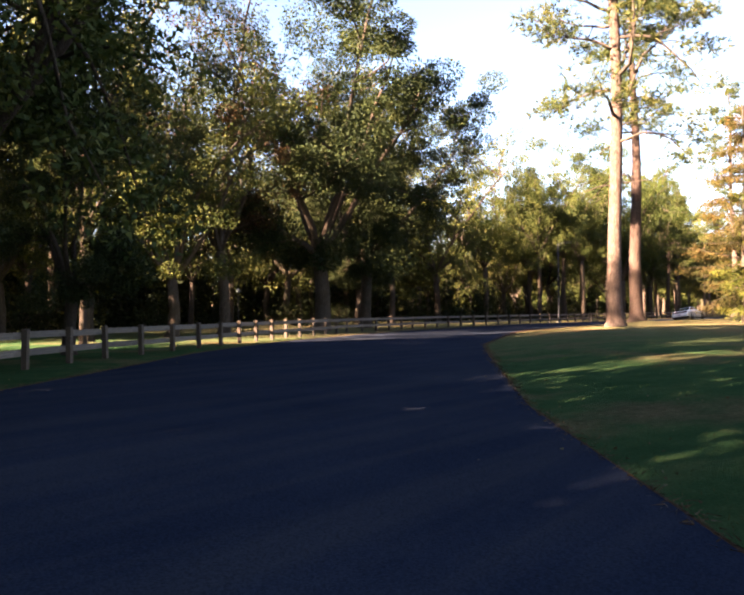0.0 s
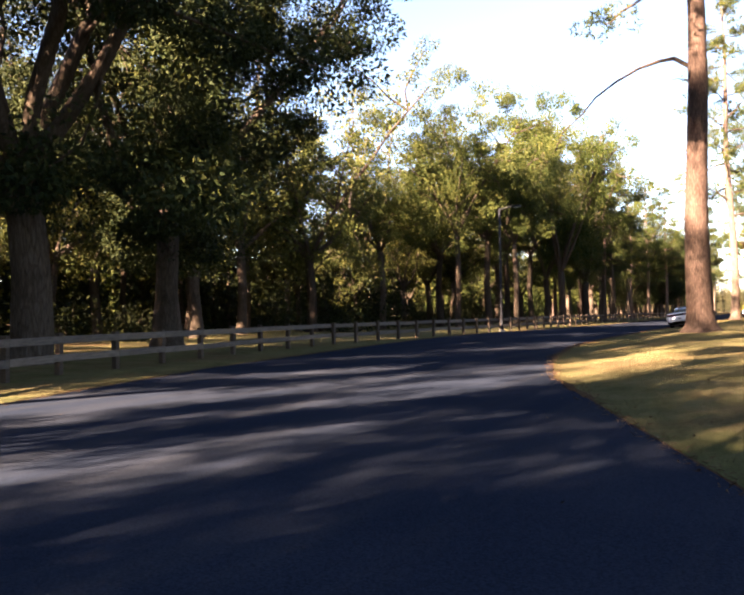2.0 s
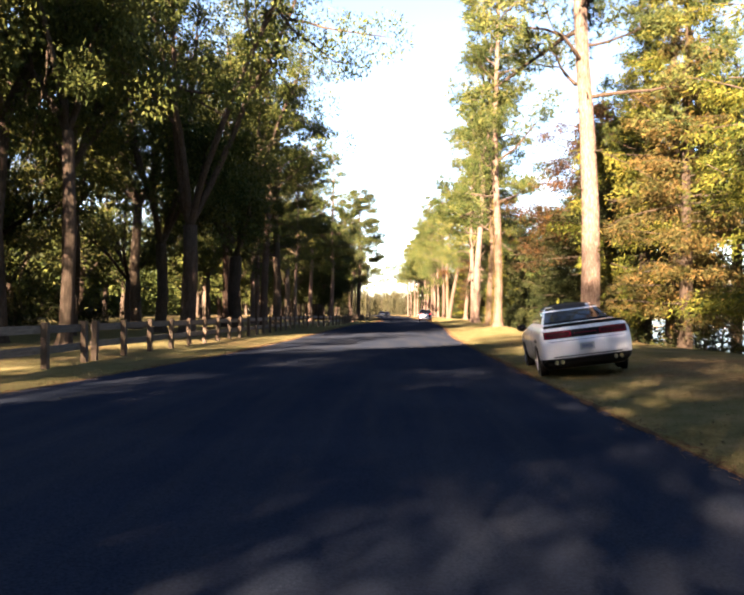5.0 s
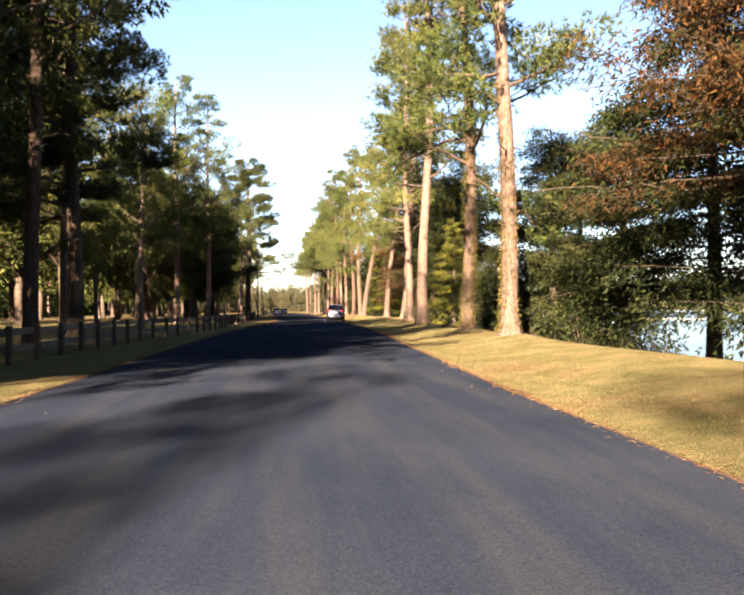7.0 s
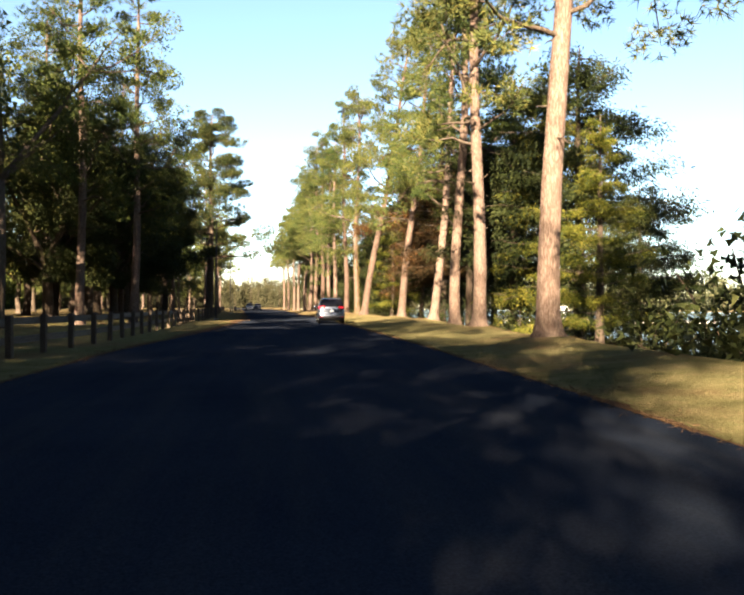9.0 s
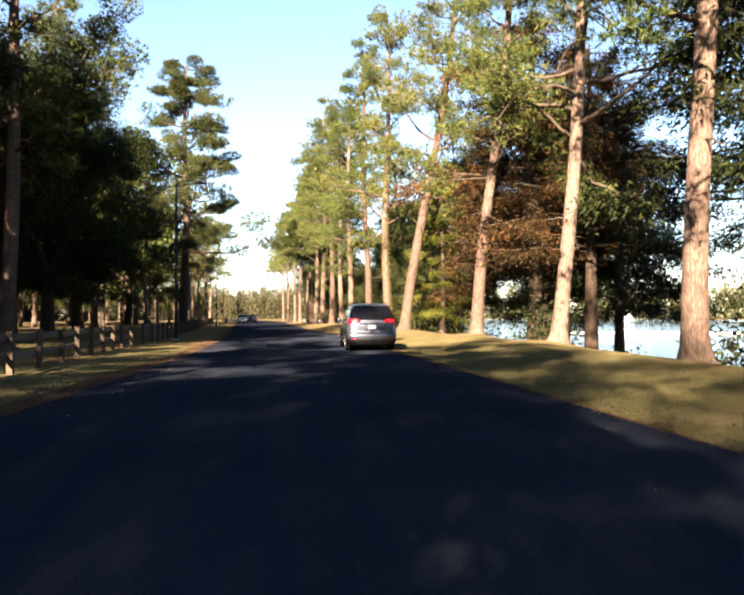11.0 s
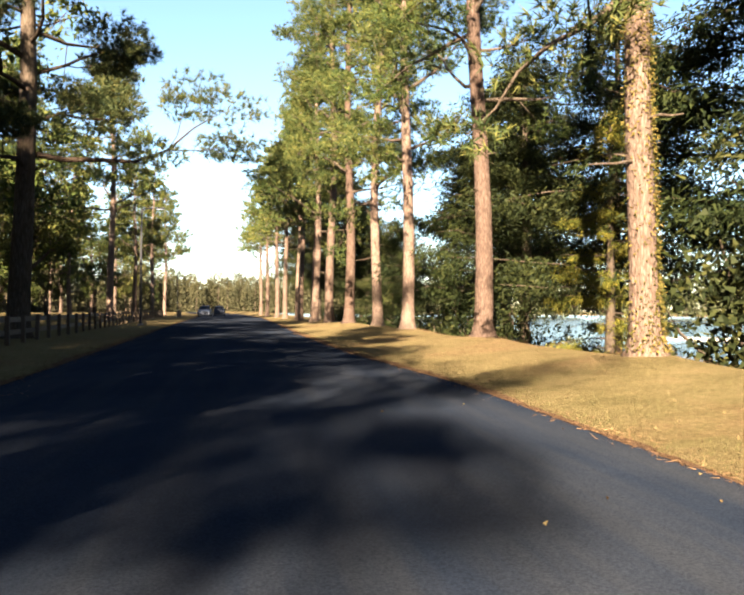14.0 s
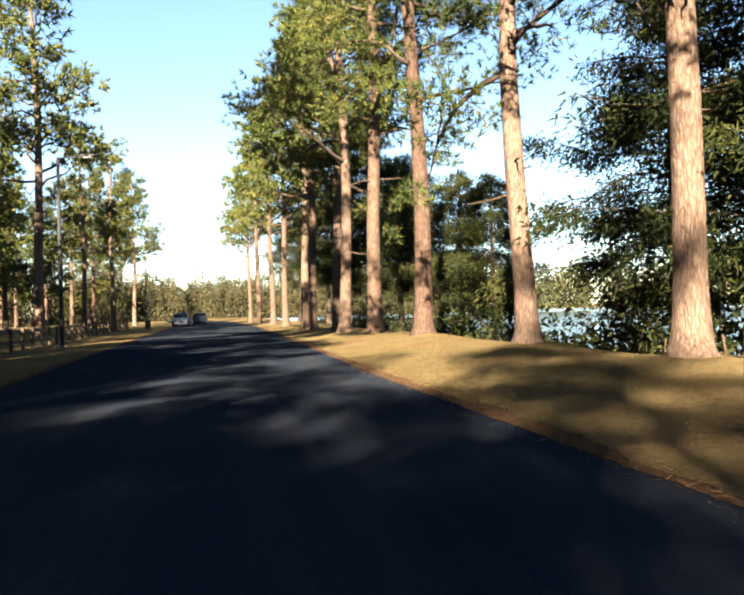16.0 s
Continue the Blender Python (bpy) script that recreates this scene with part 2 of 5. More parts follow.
# ---- road, lawn, lake ----
RIGHT_EDGE = [(-130, 66), (-90, 35.4), (-77, 25.4), (-73.6, 22.8), (-70, 20.5), (-64, 16.7), (-58, 13.0), (-53.6, 11.0), (-48.6, 8.8), (-43, 6.4), (-36.5, 4.6), (-30, 3.6), (-24, 3.2), (-10, 3.1), (8, 3.3), (22, 3.6), (35, 4.3), (47, 5.0), (60, 5.5), (80, 5.9), (100, 6.2), (113, 6.4), (122, 5.8), (136, 5.5), (160, 5.6), (200, 5.4), (250, 3.5), (330, -6)]
LEFT_EDGE = [(-130, 55), (-90, 24), (-77, 14.3), (-74, 12.2), (-67.5, 7.4), (-59.6, 3.0), (-52, 0.3), (-43, -2.5), (-35, -4.0), (-28, -5.2), (-20, -6.2), (-12, -6.3), (-4, -5.3), (4, -4.6), (15, -4.2), (35, -4.0), (57, -3.5), (72, -2.2), (85, -1.4), (105, -1.1), (125, -1.6), (153, -2.4), (200, -3.4), (250, -5.5), (330, -15)]
BANK = [(-130, 95), (-77, 46), (-50, 30), (-30, 18), (-10, 12), (10, 10.4), (30, 9.8), (45, 10.2), (60, 11.0), (90, 13.2), (115, 12.6), (135, 12.0), (160, 11.5), (200, 12), (330, 10)]
WATER_Z = -1.25


def x_right(y):
    return interp(y, RIGHT_EDGE)


def x_left(y):
    return interp(y, LEFT_EDGE)


def soft(a, b, v):
    t = min(max((v - a) / (b - a), 0), 1)
    return t * t * (3 - 2 * t)


ROW_PINES = [(12.5, -42.9), (7.5, -25.0), (7.1, 8.6), (7.8, 35.1), (8.2, 42.8), (8.9, 57.6), (9.6, 67.0), (12.3, 86.8), (11.7, 95.6), (10.0, 105.6), (10.5, 114.4), (10.4, 124.0), (9.9, 132.9), (9.7, 139.0), (9.4, 147.5), (8.8, 153.0), (8.2, 157.5)]


def land(x, y):
    """Height of the ground."""
    off = x - interp(y, BANK)
    z = -3.4 * soft(0.0, 6.5, off) - 0.35 * soft(-2.0, 1.0, off)
    edge = x - x_right(y)
    z += 0.34 * soft(0.0, 4.6, edge) * (1 - soft(0, 3, off))
    for px, py in ROW_PINES:
        d2 = (x - px) ** 2 + (y - py) ** 2
        if d2 < 16:
            z += 0.15 * math.exp(-d2 / 1.3)
    if x < x_left(y) - 1.2:
        z += 0.10 * noise.noise((x * 0.12, y * 0.12, 0)) * soft(1.2, 6, x_left(y) - x)
    if x_left(y) + 0.5 < x < x_right(y) - 0.5:
        z -= 0.03
    return z


def sheet(name, xs_of, ys, mat, zf, label, category, kind="structure"):
    verts, faces = [], []
    for y in ys:
        xs = xs_of(y)
        verts += [(x, y, zf(x, y)) for x in xs]
    w = len(xs)
    for j in range(len(ys) - 1):
        for i in range(w - 1):
            a = j * w + i
            faces.append((a, a + 1, a + w + 1, a + w))
    return tagged(new(name, mesh_of(name, verts, faces, mat, True)), label, category, kind=kind)


def ground_xs(y):
    l, r, b = x_left(y), x_right(y), interp(y, BANK)
    out = [-900, -450, -200, -120, -80, -60, -45] + [l - k for k in (30, 24, 19, 15, 12, 9.5, 7.5, 6, 4.5, 3.2, 2.2, 1.4, 0.8, 0.3, 0.12)]
    out[:7] = [min(v, l - 34 - 3 * (7 - i)) for i, v in enumerate(out[:7])]
    out += [l + 0.35, l + 0.7, (l + r) / 2, r - 0.7, r - 0.35]
    step = (b - r) / 9
    out += [r + 0.12, r + 0.35] + [r + 0.35 + step * k for k in range(1, 9)]
    out += [b + k for k in (0, 0.8, 1.7, 2.7, 4, 5.5, 7.5, 12, 30, 100, 400, 900)]
    return out


GROUND_YS = sorted(set([-900, -500, -300, -200, -150] + [-130 + 2.0 * k for k in range(20)] + [-90 + 1.0 * k for k in range(271)] + [182 + 4.0 * k for k in range(38)] + [360, 420, 520, 700, 900]))
sheet("ground", ground_xs, GROUND_YS, GROUND, land, "mown park lawn with fallen leaves, sloping to the lake", "lawn")
ROAD_YS = [-130 + 1.0 * k for k in range(460)]


def road_xs(y):
    l, r = x_left(y), x_right(y)
    wob = 0.06 * noise.noise((y * 0.7, 3, 0)) + 0.04 * noise.noise((y * 2.3, 9, 0))
    wl = 0.07 * noise.noise((y * 0.6, 30, 0))
    return [l + wl + (r + wob - l - wl) * k / 8 for k in range(9)]


def road_z(x, y):
    return 0.012


sheet("road", road_xs, ROAD_YS, ASPHALT, road_z, "dark worn asphalt park road without markings", "road")


def strip_width(y, side):
    more = 0.75 * soft(50, 76, y) * (1 - 0.6 * soft(100, 120, y)) if side < 0 else 0.35 * soft(100, 118, y)
    w = -0.04 + more + 0.38 * noise.noise((y * 0.21, 5 * side, 0)) + 0.22 * noise.noise((y * 1.1, 8 * side, 0)) + 0.14 * noise.noise((y * 3.1, 2 * side, 0))
    return max(w, 0.02)


def strip_xs(side):
    def xs(y):
        e, w = x_right(y) if side > 0 else x_left(y), strip_width(y, side)
        inner = 0.05 + 0.10 * max(0, noise.noise((y * 1.9, 11 * side, 0)))
        row = [e - side * inner, e, e + side * w * 0.5, e + side * w]
        return row if side > 0 else row[::-1]
    return xs


def strip_z(x, y):
    e = min(abs(x - x_right(y)), abs(x - x_left(y)))
    w = strip_width(y, 1 if abs(x - x_right(y)) < abs(x - x_left(y)) else -1)
    return max(land(x, y), -0.005) + (0.022 if e < 0.75 * w and e > 1e-6 else 0.014 if e < 1e-6 else -0.012)


STRIP_YS = [-110 + 0.3 * k for k in range(1200)]
sheet("verge_right", strip_xs(1), STRIP_YS, VERGE, strip_z, "strip of rust-brown pine straw along the road edge", "verge")
sheet("verge_left", strip_xs(-1), STRIP_YS, VERGE, strip_z, "strip of rust-brown pine straw and leaves along the asphalt", "verge")
sheet("water", lambda y: [interp(y, BANK) + 1.5, 60, 150, 260, 420], [-250, -130, -77, -50, -30, -10, 10, 30, 60, 90, 115, 135, 160, 200, 330, 500], WATER, lambda x, y: WATER_Z, "calm grey-blue lake beyond the bank", "lake")
sheet("far_shore", lambda y: [235, 250, 270, 900], [-400, -100, 100, 300, 500, 900], GROUND, lambda x, y: -1.6 if x < 240 else 0.4, "grassy far shore of the lake", "shore")

# ---- trees ----


def frame_of(d):
    d = d / (np.linalg.norm(d) + 1e-9)
    a = np.cross(d, (0, 0, 1) if abs(d[2]) < 0.9 else (1, 0, 0))
    a /= np.linalg.norm(a)
    return a, np.cross(d, a)


def tube(path, radii, sides, rng, rough=0.06):
    path = np.array(path, float)
    vs, fs = [], []
    for i, p in enumerate(path):
        d = path[min(i + 1, len(path) - 1)] - path[max(i - 1, 0)]
        a, b = frame_of(d)
        for k in range(sides):
            t = 2 * math.pi * k / sides
            r = radii[i] * (1 + rough * rng.uniform(-1, 1))
            vs.append(p + r * (math.cos(t) * a + math.sin(t) * b))
    for i in range(len(path) - 1):
        for k in range(sides):
            q = (k + 1) % sides
            fs.append((i * sides + k, i * sides + q, (i + 1) * sides + q, (i + 1) * sides + k))
    fs.append(tuple(range((len(path) - 1) * sides, len(path) * sides)))
    return np.array(vs), fs


def join(pieces):
    vs, fs, n = [], [], 0
    for v, f in pieces:
        vs.append(v)
        fs += [tuple(i + n for i in q) for q in f]
        n += len(v)
    return np.concatenate(vs), fs


def leaves(centres, rng, length, width, droop=0.0, outward=None):
    """Pointed leaves or needle bundles, each a small island."""
    n = len(centres)
    u = rng.normal(size=(n, 3))
    if outward is not None:
        u = u * 0.7 + outward
    u[:, 2] -= droop
    u /= np.linalg.norm(u, axis=1)[:, None]
    w = np.cross(u, rng.normal(size=(n, 3)))
    w /= np.linalg.norm(w, axis=1)[:, None] + 1e-9
    nn = np.cross(u, w)
    L = (length * rng.uniform(0.65, 1.35, n))[:, None]
    W = (width * rng.uniform(0.65, 1.3, n))[:, None]
    v = np.stack([centres + w * W * 0.5, centres - w * W * 0.5 + nn * W * 0.2, centres + u * L], 1).reshape(-1, 3)
    f = np.arange(3 * n).reshape(n, 3)
    return v, f


def bent(p0, d, length, steps, rng, lift=0.0, wander=0.15):
    out, p, d = [np.array(p0, float)], np.array(p0, float), np.array(d, float)
    for _ in range(steps):
        d = d + rng.normal(size=3) * wander + np.array([0, 0, lift])
        d /= np.linalg.norm(d)
        p = p + d * length / steps
        out.append(p.copy())
    return out


def flare(h, z, r0, r1):
    return r1 + (r0 - r1) * (1 - z / h) ** 0.8 + r0 * (0.26 * math.exp(-z / 0.6) + 0.36 * math.exp(-z / 0.16))


def pine_meshes(seed, height=25.0, bare=9.0, r0=0.42, tufts=900, lean=0.008, reach=4.0, needle=(0.31, 0.040), per_tuft=13):
    rng = np.random.default_rng(seed)
    zs = [-0.3, 0, 0.1, 0.22, 0.4, 0.7, 1.2, 2.5, 4.5, 7, 10, 13, 16, 19, 22, height]
    zs = [z for z in zs if z < height] + [height]
    lx, ly = rng.normal(size=2) * lean
    axis = np.array([(lx * z + 0.12 * math.sin(z * 0.35 + seed), ly * z + 0.12 * math.cos(z * 0.3 + seed * 2) - 0.12 * math.cos(seed * 2), z) for z in zs])
    axis[:, 0] -= 0.12 * math.sin(seed)
    pieces = [tube(axis, [max(flare(height, max(z, 0), r0, 0.06), 0.05) for z in zs], 14, rng, 0.045)]
    ends = []
    k = 0
    for h in np.linspace(bare, height - 0.4, 30):
        k += 1
        t = (h - bare) / (height - bare)
        ang = k * 2.4 + rng.uniform(-0.6, 0.6)
        ln = reach * (1 - 0.72 * t) * rng.uniform(0.55, 1.15)
        base = [np.interp(h, axis[:, 2], axis[:, c]) for c in range(3)]
        d = (math.cos(ang), math.sin(ang), rng.uniform(-0.05, 0.45))
        p = bent(base, d, ln, 6, rng, 0.05, 0.26)
        pieces.append(tube(p, list(np.linspace(0.035 + 0.012 * ln, 0.012, 7)), 5, rng))
        ends.append((p, ln))
        for _ in range(2):
            q = p[rng.integers(2, 5)]
            d2 = np.array(d) + rng.normal(size=3) * 0.7
            p2 = bent(q, d2 / np.linalg.norm(d2), ln * 0.45, 4, rng, 0.08, 0.2)
            pieces.append(tube(p2, list(np.linspace(0.03, 0.01, 5)), 4, rng))
            ends.append((p2, ln * 0.6))
    for _ in range(4):
        h = rng.uniform(bare * 0.5, bare)
        a = rng.uniform(0, 6.28)
        base = [np.interp(h, axis[:, 2], axis[:, c]) for c in range(3)]
        p = bent(base, (math.cos(a), math.sin(a), 0.2), rng.uniform(0.4, 1.6), 4, rng, -0.05, 0.2)
        pieces.append(tube(p, list(np.linspace(0.045, 0.012, 5)), 5, rng))
    per = max(3, tufts // len(ends))
    cs, us = [], []
    for p, ln in ends:
        p = np.array(p)
        share = int(per * min(1.6, 0.5 + ln / 3))
        d = (p[-1] - p[0]) / (np.linalg.norm(p[-1] - p[0]) + 1e-9)
        for at in (1.0, rng.uniform(0.55, 0.9)) if ln > 1.2 else (0.9,):
            t = at * (len(p) - 1)
            i = min(int(t), len(p) - 2)
            hub = p[i] + (p[i + 1] - p[i]) * (t - i)
            r = (0.42 + 0.12 * ln) * rng.uniform(0.7, 1.3)
            for _ in range(share // 2 if ln > 1.2 else share):
                o = rng.normal(size=3)
                o *= rng.uniform(0.35, 1.0) ** 0.6 / np.linalg.norm(o)
                c = hub + o * (r * 1.2, r * 1.2, r * 0.5)
                cs += [c] * per_tuft
                us += [d * 0.3 + o * 0.6 + (0, 0, 0.35)] * per_tuft
    v, f = leaves(np.array(cs), rng, *needle, 0.0, np.array(us))
    return join(pieces[:1]), join(pieces[1:]), (v, f)


def broad_meshes(seed, height=15.0, spread=5.5, r0=0.4, count=5200, low=0.22, size=0.25, fork=0.22):
    rng = np.random.default_rng(seed)
    fz = height * fork
    pieces, tips = [], []
    z1 = [-0.3, 0, 0.3, 0.8, fz * 0.5, fz]
    ax = np.array([(0.10 * math.sin(z + seed), 0.10 * math.cos(z * 0.8 + seed), z) for z in z1])
    ax[:, :2] -= ax[1, :2]
    pieces.append(tube(ax, [flare(height, max(z, 0), r0, r0 * 0.6) for z in z1], 11, rng, 0.06))
    n = 6
    for k in range(n):
        a = 2 * math.pi * k / n + rng.uniform(-0.4, 0.4)
        up = rng.uniform(0.7, 2.2)
        d = np.array([math.cos(a), math.sin(a), up])
        d /= np.linalg.norm(d)
        ln = (height - fz) * rng.uniform(0.62, 0.95) if up > 1.2 else spread * rng.uniform(0.9, 1.25)
        p = bent(ax[-1], d, ln, 7, rng, 0.03, 0.13)
        pieces.append(tube(p, list(np.linspace(r0 * 0.5, 0.04, 8)), 7, rng))
        tips += [(np.array(q), 0.9) for q in p[3:]]
        for _ in range(5):
            q = p[rng.integers(2, 7)]
            d2 = d + rng.normal(size=3) * 0.8
            p2 = bent(q, d2 / np.linalg.norm(d2), ln * rng.uniform(0.3, 0.5), 4, rng, 0.02, 0.2)
            pieces.append(tube(p2, list(np.linspace(0.07, 0.02, 5)), 5, rng))
            tips += [(np.array(s), 1.0) for s in p2[2:]]
    for _ in range(int(18 + 10 * low)):
        a, e = rng.uniform(0, 6.28), rng.uniform(-0.9, 1.4)
        r = spread * rng.uniform(0.65, 1.05)
        c = np.array([math.cos(a) * math.cos(e) * r, math.sin(a) * math.cos(e) * r, height * (0.5 + low * 0.2) + math.sin(e) * height * 0.42])
        if c[2] > height * low:
            tips.append((c, 1.0))
    per = count // len(tips)
    cs, us = [], []
    for c, s in tips:
        rad = rng.uniform(0.55, 1.3) * spread / 5.5
        d = rng.normal(size=(per, 3))
        d /= np.linalg.norm(d, axis=1)[:, None]
        q = c + d * (rad * rng.uniform(0.25, 1.0, per) ** 0.5)[:, None] * (1.15, 1.15, 0.75)
        cs.append(q)
        us.append(d * 0.6 + (0, 0, -0.25))
    v, f = leaves(np.concatenate(cs), rng, size, size * 0.62, 0.0, np.concatenate(us))
    return join(pieces[:1]), join(pieces[1:]), (v, f)


def cypress_meshes(seed, height=17.0, spread=4.6, r0=0.36, count=5200, bare=2.0, full=1.0, spray=(0.25, 0.08), fluff=0.10):
    rng = np.random.default_rng(seed)
    zs = [-0.3, 0, 0.3, 0.8, 1.6, 3.5, 6, 9, 12, 15, height]
    zs = [z for z in zs if z < height] + [height]
    ax = np.array([(0.08 * math.sin(z * 0.5 + seed) - 0.08 * math.sin(seed), 0.0, z) for z in zs])
    pieces = [tube(ax, [max(flare(height, max(z, 0), r0, 0.04), 0.03) for z in zs], 11, rng, 0.06)]
    cs, us, nb = [], [], 58
    for k in range(nb):
        t = k / nb
        h = bare + (height - bare - 0.3) * min(max(t + rng.normal() * 0.02, 0), 1)
        a = k * 2.4 + rng.uniform(-0.5, 0.5)
        ln = spread * (1 - 0.85 * t ** full) * rng.uniform(0.6, 1.15) * (0.75 + 0.25 * min(1, h / 4))
        d = (math.cos(a), math.sin(a), 0.12)
        p = np.array(bent((0, 0, h), d, ln, 6, rng, -0.03, 0.10))
        pieces.append(tube(p, list(np.linspace(0.05, 0.012, 7)), 4, rng))
        m = int(count / nb * (0.35 + ln / spread * 1.1))
        knots = rng.uniform(0.22, 1.0, 5)
        s = np.clip(rng.choice(knots, m) + rng.normal(size=m) * 0.05, 0.12, 1.0) * (len(p) - 1)
        i = np.minimum(s.astype(int), len(p) - 2)
        q = p[i] + (p[i + 1] - p[i]) * (s - i)[:, None]
        side = np.cross(np.array(d), (0, 0, 1))
        off = rng.normal(size=m) * 0.24 * ln * 0.5
        q = q + side * off[:, None] + rng.normal(size=(m, 3)) * (fluff, fluff, fluff * 0.6) - np.array([0, 0, 1]) * (np.abs(off) * 0.25 + np.abs(rng.normal(size=m)) * 0.22)[:, None]
        cs.append(q)
        us.append(np.tile(np.array(d) * 0.7 + (0, 0, -0.55), (m, 1)) + side * np.sign(off)[:, None] * 0.5)
    v, f = leaves(np.concatenate(cs), rng, *spray, 0.15, np.concatenate(us))
    return join(pieces[:1]), join(pieces[1:]), (v, f)


def shrub_meshes(seed, height=2.2, spread=1.8, count=1300, size=0.16):
    rng = np.random.default_rng(seed)
    pieces, cs, us = [], [], []
    for k in range(9):
        a = k * 0.7 + rng.uniform(-0.3, 0.3)
        d = np.array([math.cos(a), math.sin(a), rng.uniform(0.6, 2.2)])
        p = np.array(bent((0, 0, -0.15), d / np.linalg.norm(d), height * rng.uniform(0.7, 1.1), 5, rng, 0.0, 0.22))
        pieces.append(tube(p, list(np.linspace(0.035, 0.01, 6)), 4, rng))
        for c in p[1:]:
            m = count // 45
            dd = rng.normal(size=(m, 3))
            dd /= np.linalg.norm(dd, axis=1)[:, None]
            cs.append(c + dd * (spread * 0.42 * rng.uniform(0.2, 1, m) ** 0.5)[:, None] * (1, 1, 0.7))
            us.append(dd * 0.6)
    v, f = leaves(np.concatenate(cs), rng, size, size * 0.55, 0.05, np.concatenate(us))
    return join(pieces[:1]), join(pieces[1:]), (v, f)


def tree(name, label, category, meshes, bark, leaf, group):
    stem, limbs, crown = meshes
    ob = thing(name, label, category, group)
    part("trunk", mesh_of("trunk", *stem, bark, True), ob)
    tagged(part("branchwork", mesh_of("branchwork", *limbs, OAK_BARK, True), ob), kind="stuff")
    part("crown", mesh_of("crown", *crown, leaf), ob)
    return ob


PLANTED = {}


def plant(master, x, y, scale=1.0, turn=0.0, z=None, tall=1.0, label="", tilt=0.0):
    size = Vector((scale, scale, scale * tall))
    m = Matrix.Translation((x, y, land(x, y) - 0.05 if z is None else z)) @ Matrix.Rotation(radians(tilt), 4, "Y") @ Matrix.Rotation(turn, 4, "Z")
    if master.name not in PLANTED:
        PLANTED[master.name] = size
        master.matrix_world = m @ Matrix.Diagonal((*size, 1))
        ob = master
    else:
        was = PLANTED[master.name]
        ob = copy_thing(master, m @ Matrix.Diagonal((size.x / was.x, size.y / was.y, size.z / was.z, 1)))
    return tagged(ob, label)

# ---- woods ----
rnd = random.Random(11)
PINE_SAYS = "tall pine with plated reddish-brown bark and a high tufted crown"
PINES = [tree("pine_tree", PINE_SAYS, "pine tree", pine_meshes(s, h, b, r, 3900, reach=rc, needle=(0.27, 0.036), per_tuft=11), PINE_BARK, NEEDLES, "pines along the road") for s, h, b, r, rc in ((1, 25, 8.0, 0.295, 5.5), (2, 23, 7.0, 0.28, 5.8), (3, 27, 8.5, 0.325, 5.4))]
FAR_PINES = [tree("distant_pine", "slender pine with a tufted crown standing far off", "pine tree", pine_meshes(s, h, b, r, 1300, reach=rc * 1.3, needle=(0.42, 0.10), per_tuft=9), PINE_BARK, NEEDLES, "pines along the road") for s, h, b, r, rc in ((61, 23, 9.0, 0.30, 4.4), (62, 19, 6.0, 0.27, 4.8))]
THICK_PINE = tree("pine_tree", "stout pine with rough plated bark and a high crown", "pine tree", pine_meshes(4, 28, 14.5, 0.50, 3900, reach=5.5, needle=(0.27, 0.036), per_tuft=11), PINE_BARK, NEEDLES, "pines along the road")
BIG_PINE = tree("spreading_pine", "large pine with shade-darkened needles and long crooked limbs by the fence", "pine tree", pine_meshes(51, 24, 6.5, 0.42, 10500, reach=8.6, needle=(0.28, 0.036)), OAK_BARK, SHADED_NEEDLES, "pines along the road")
OAKS = [tree("oak_tree", "broad dark-green oak standing in the woods", "oak tree", broad_meshes(s, h, sp, r, c, lo, 0.18), OAK_BARK, OAK_LEAF, "woodland trees") for s, h, sp, r, c, lo in ((5, 21, 6.4, 0.42, 36000, 0.20), (6, 17, 6.0, 0.36, 34000, 0.14), (7, 24, 6.2, 0.42, 36000, 0.26))]
FAR_OAKS = [tree("background_oak", "dark-green oak in the depth of the woods", "oak tree", broad_meshes(s, h, sp, r, 6500, lo, 0.38), OAK_BARK, OAK_LEAF, "woodland trees") for s, h, sp, r, lo in ((71, 21, 6.2, 0.36, 0.16), (72, 18, 6.0, 0.32, 0.12))]
WOOD_OAKS = [tree("woodland_oak", "tall oak with a bare trunk and a dark-green crown", "oak tree", broad_meshes(s, h, sp, r, 30000, 0.40, 0.19, 0.36), OAK_BARK, OAK_LEAF, "woodland trees") for s, h, sp, r in ((41, 22, 6.2, 0.36), (42, 20, 5.6, 0.32))]
SUN_TINTED = [tree("yellowing_tree", "hardwood in the woods, sunlight painted into its yellow-green leaves", "tree", broad_meshes(s, h, sp, r, c, lo, 0.17), OAK_BARK, SUN_TINTED_LEAF, "woodland trees") for s, h, sp, r, c, lo in ((8, 22, 5.4, 0.32, 28000, 0.22), (9, 18, 5.0, 0.28, 26000, 0.16))]
FAR_SUN_TINTED = [tree("background_hardwood", "hardwood deep in the woods, sunlight painted into its yellow-green leaves", "tree", broad_meshes(81, 23, 6.0, 0.32, 6500, 0.2, 0.38), OAK_BARK, SUN_TINTED_LEAF, "woodland trees")]
RUST = tree("rust_leaved_tree", "slim hardwood with rust-orange autumn leaves", "tree", broad_meshes(12, 22, 5.2, 0.30, 20000, 0.25, 0.16), OAK_BARK, RUST_LEAF, "woodland trees")
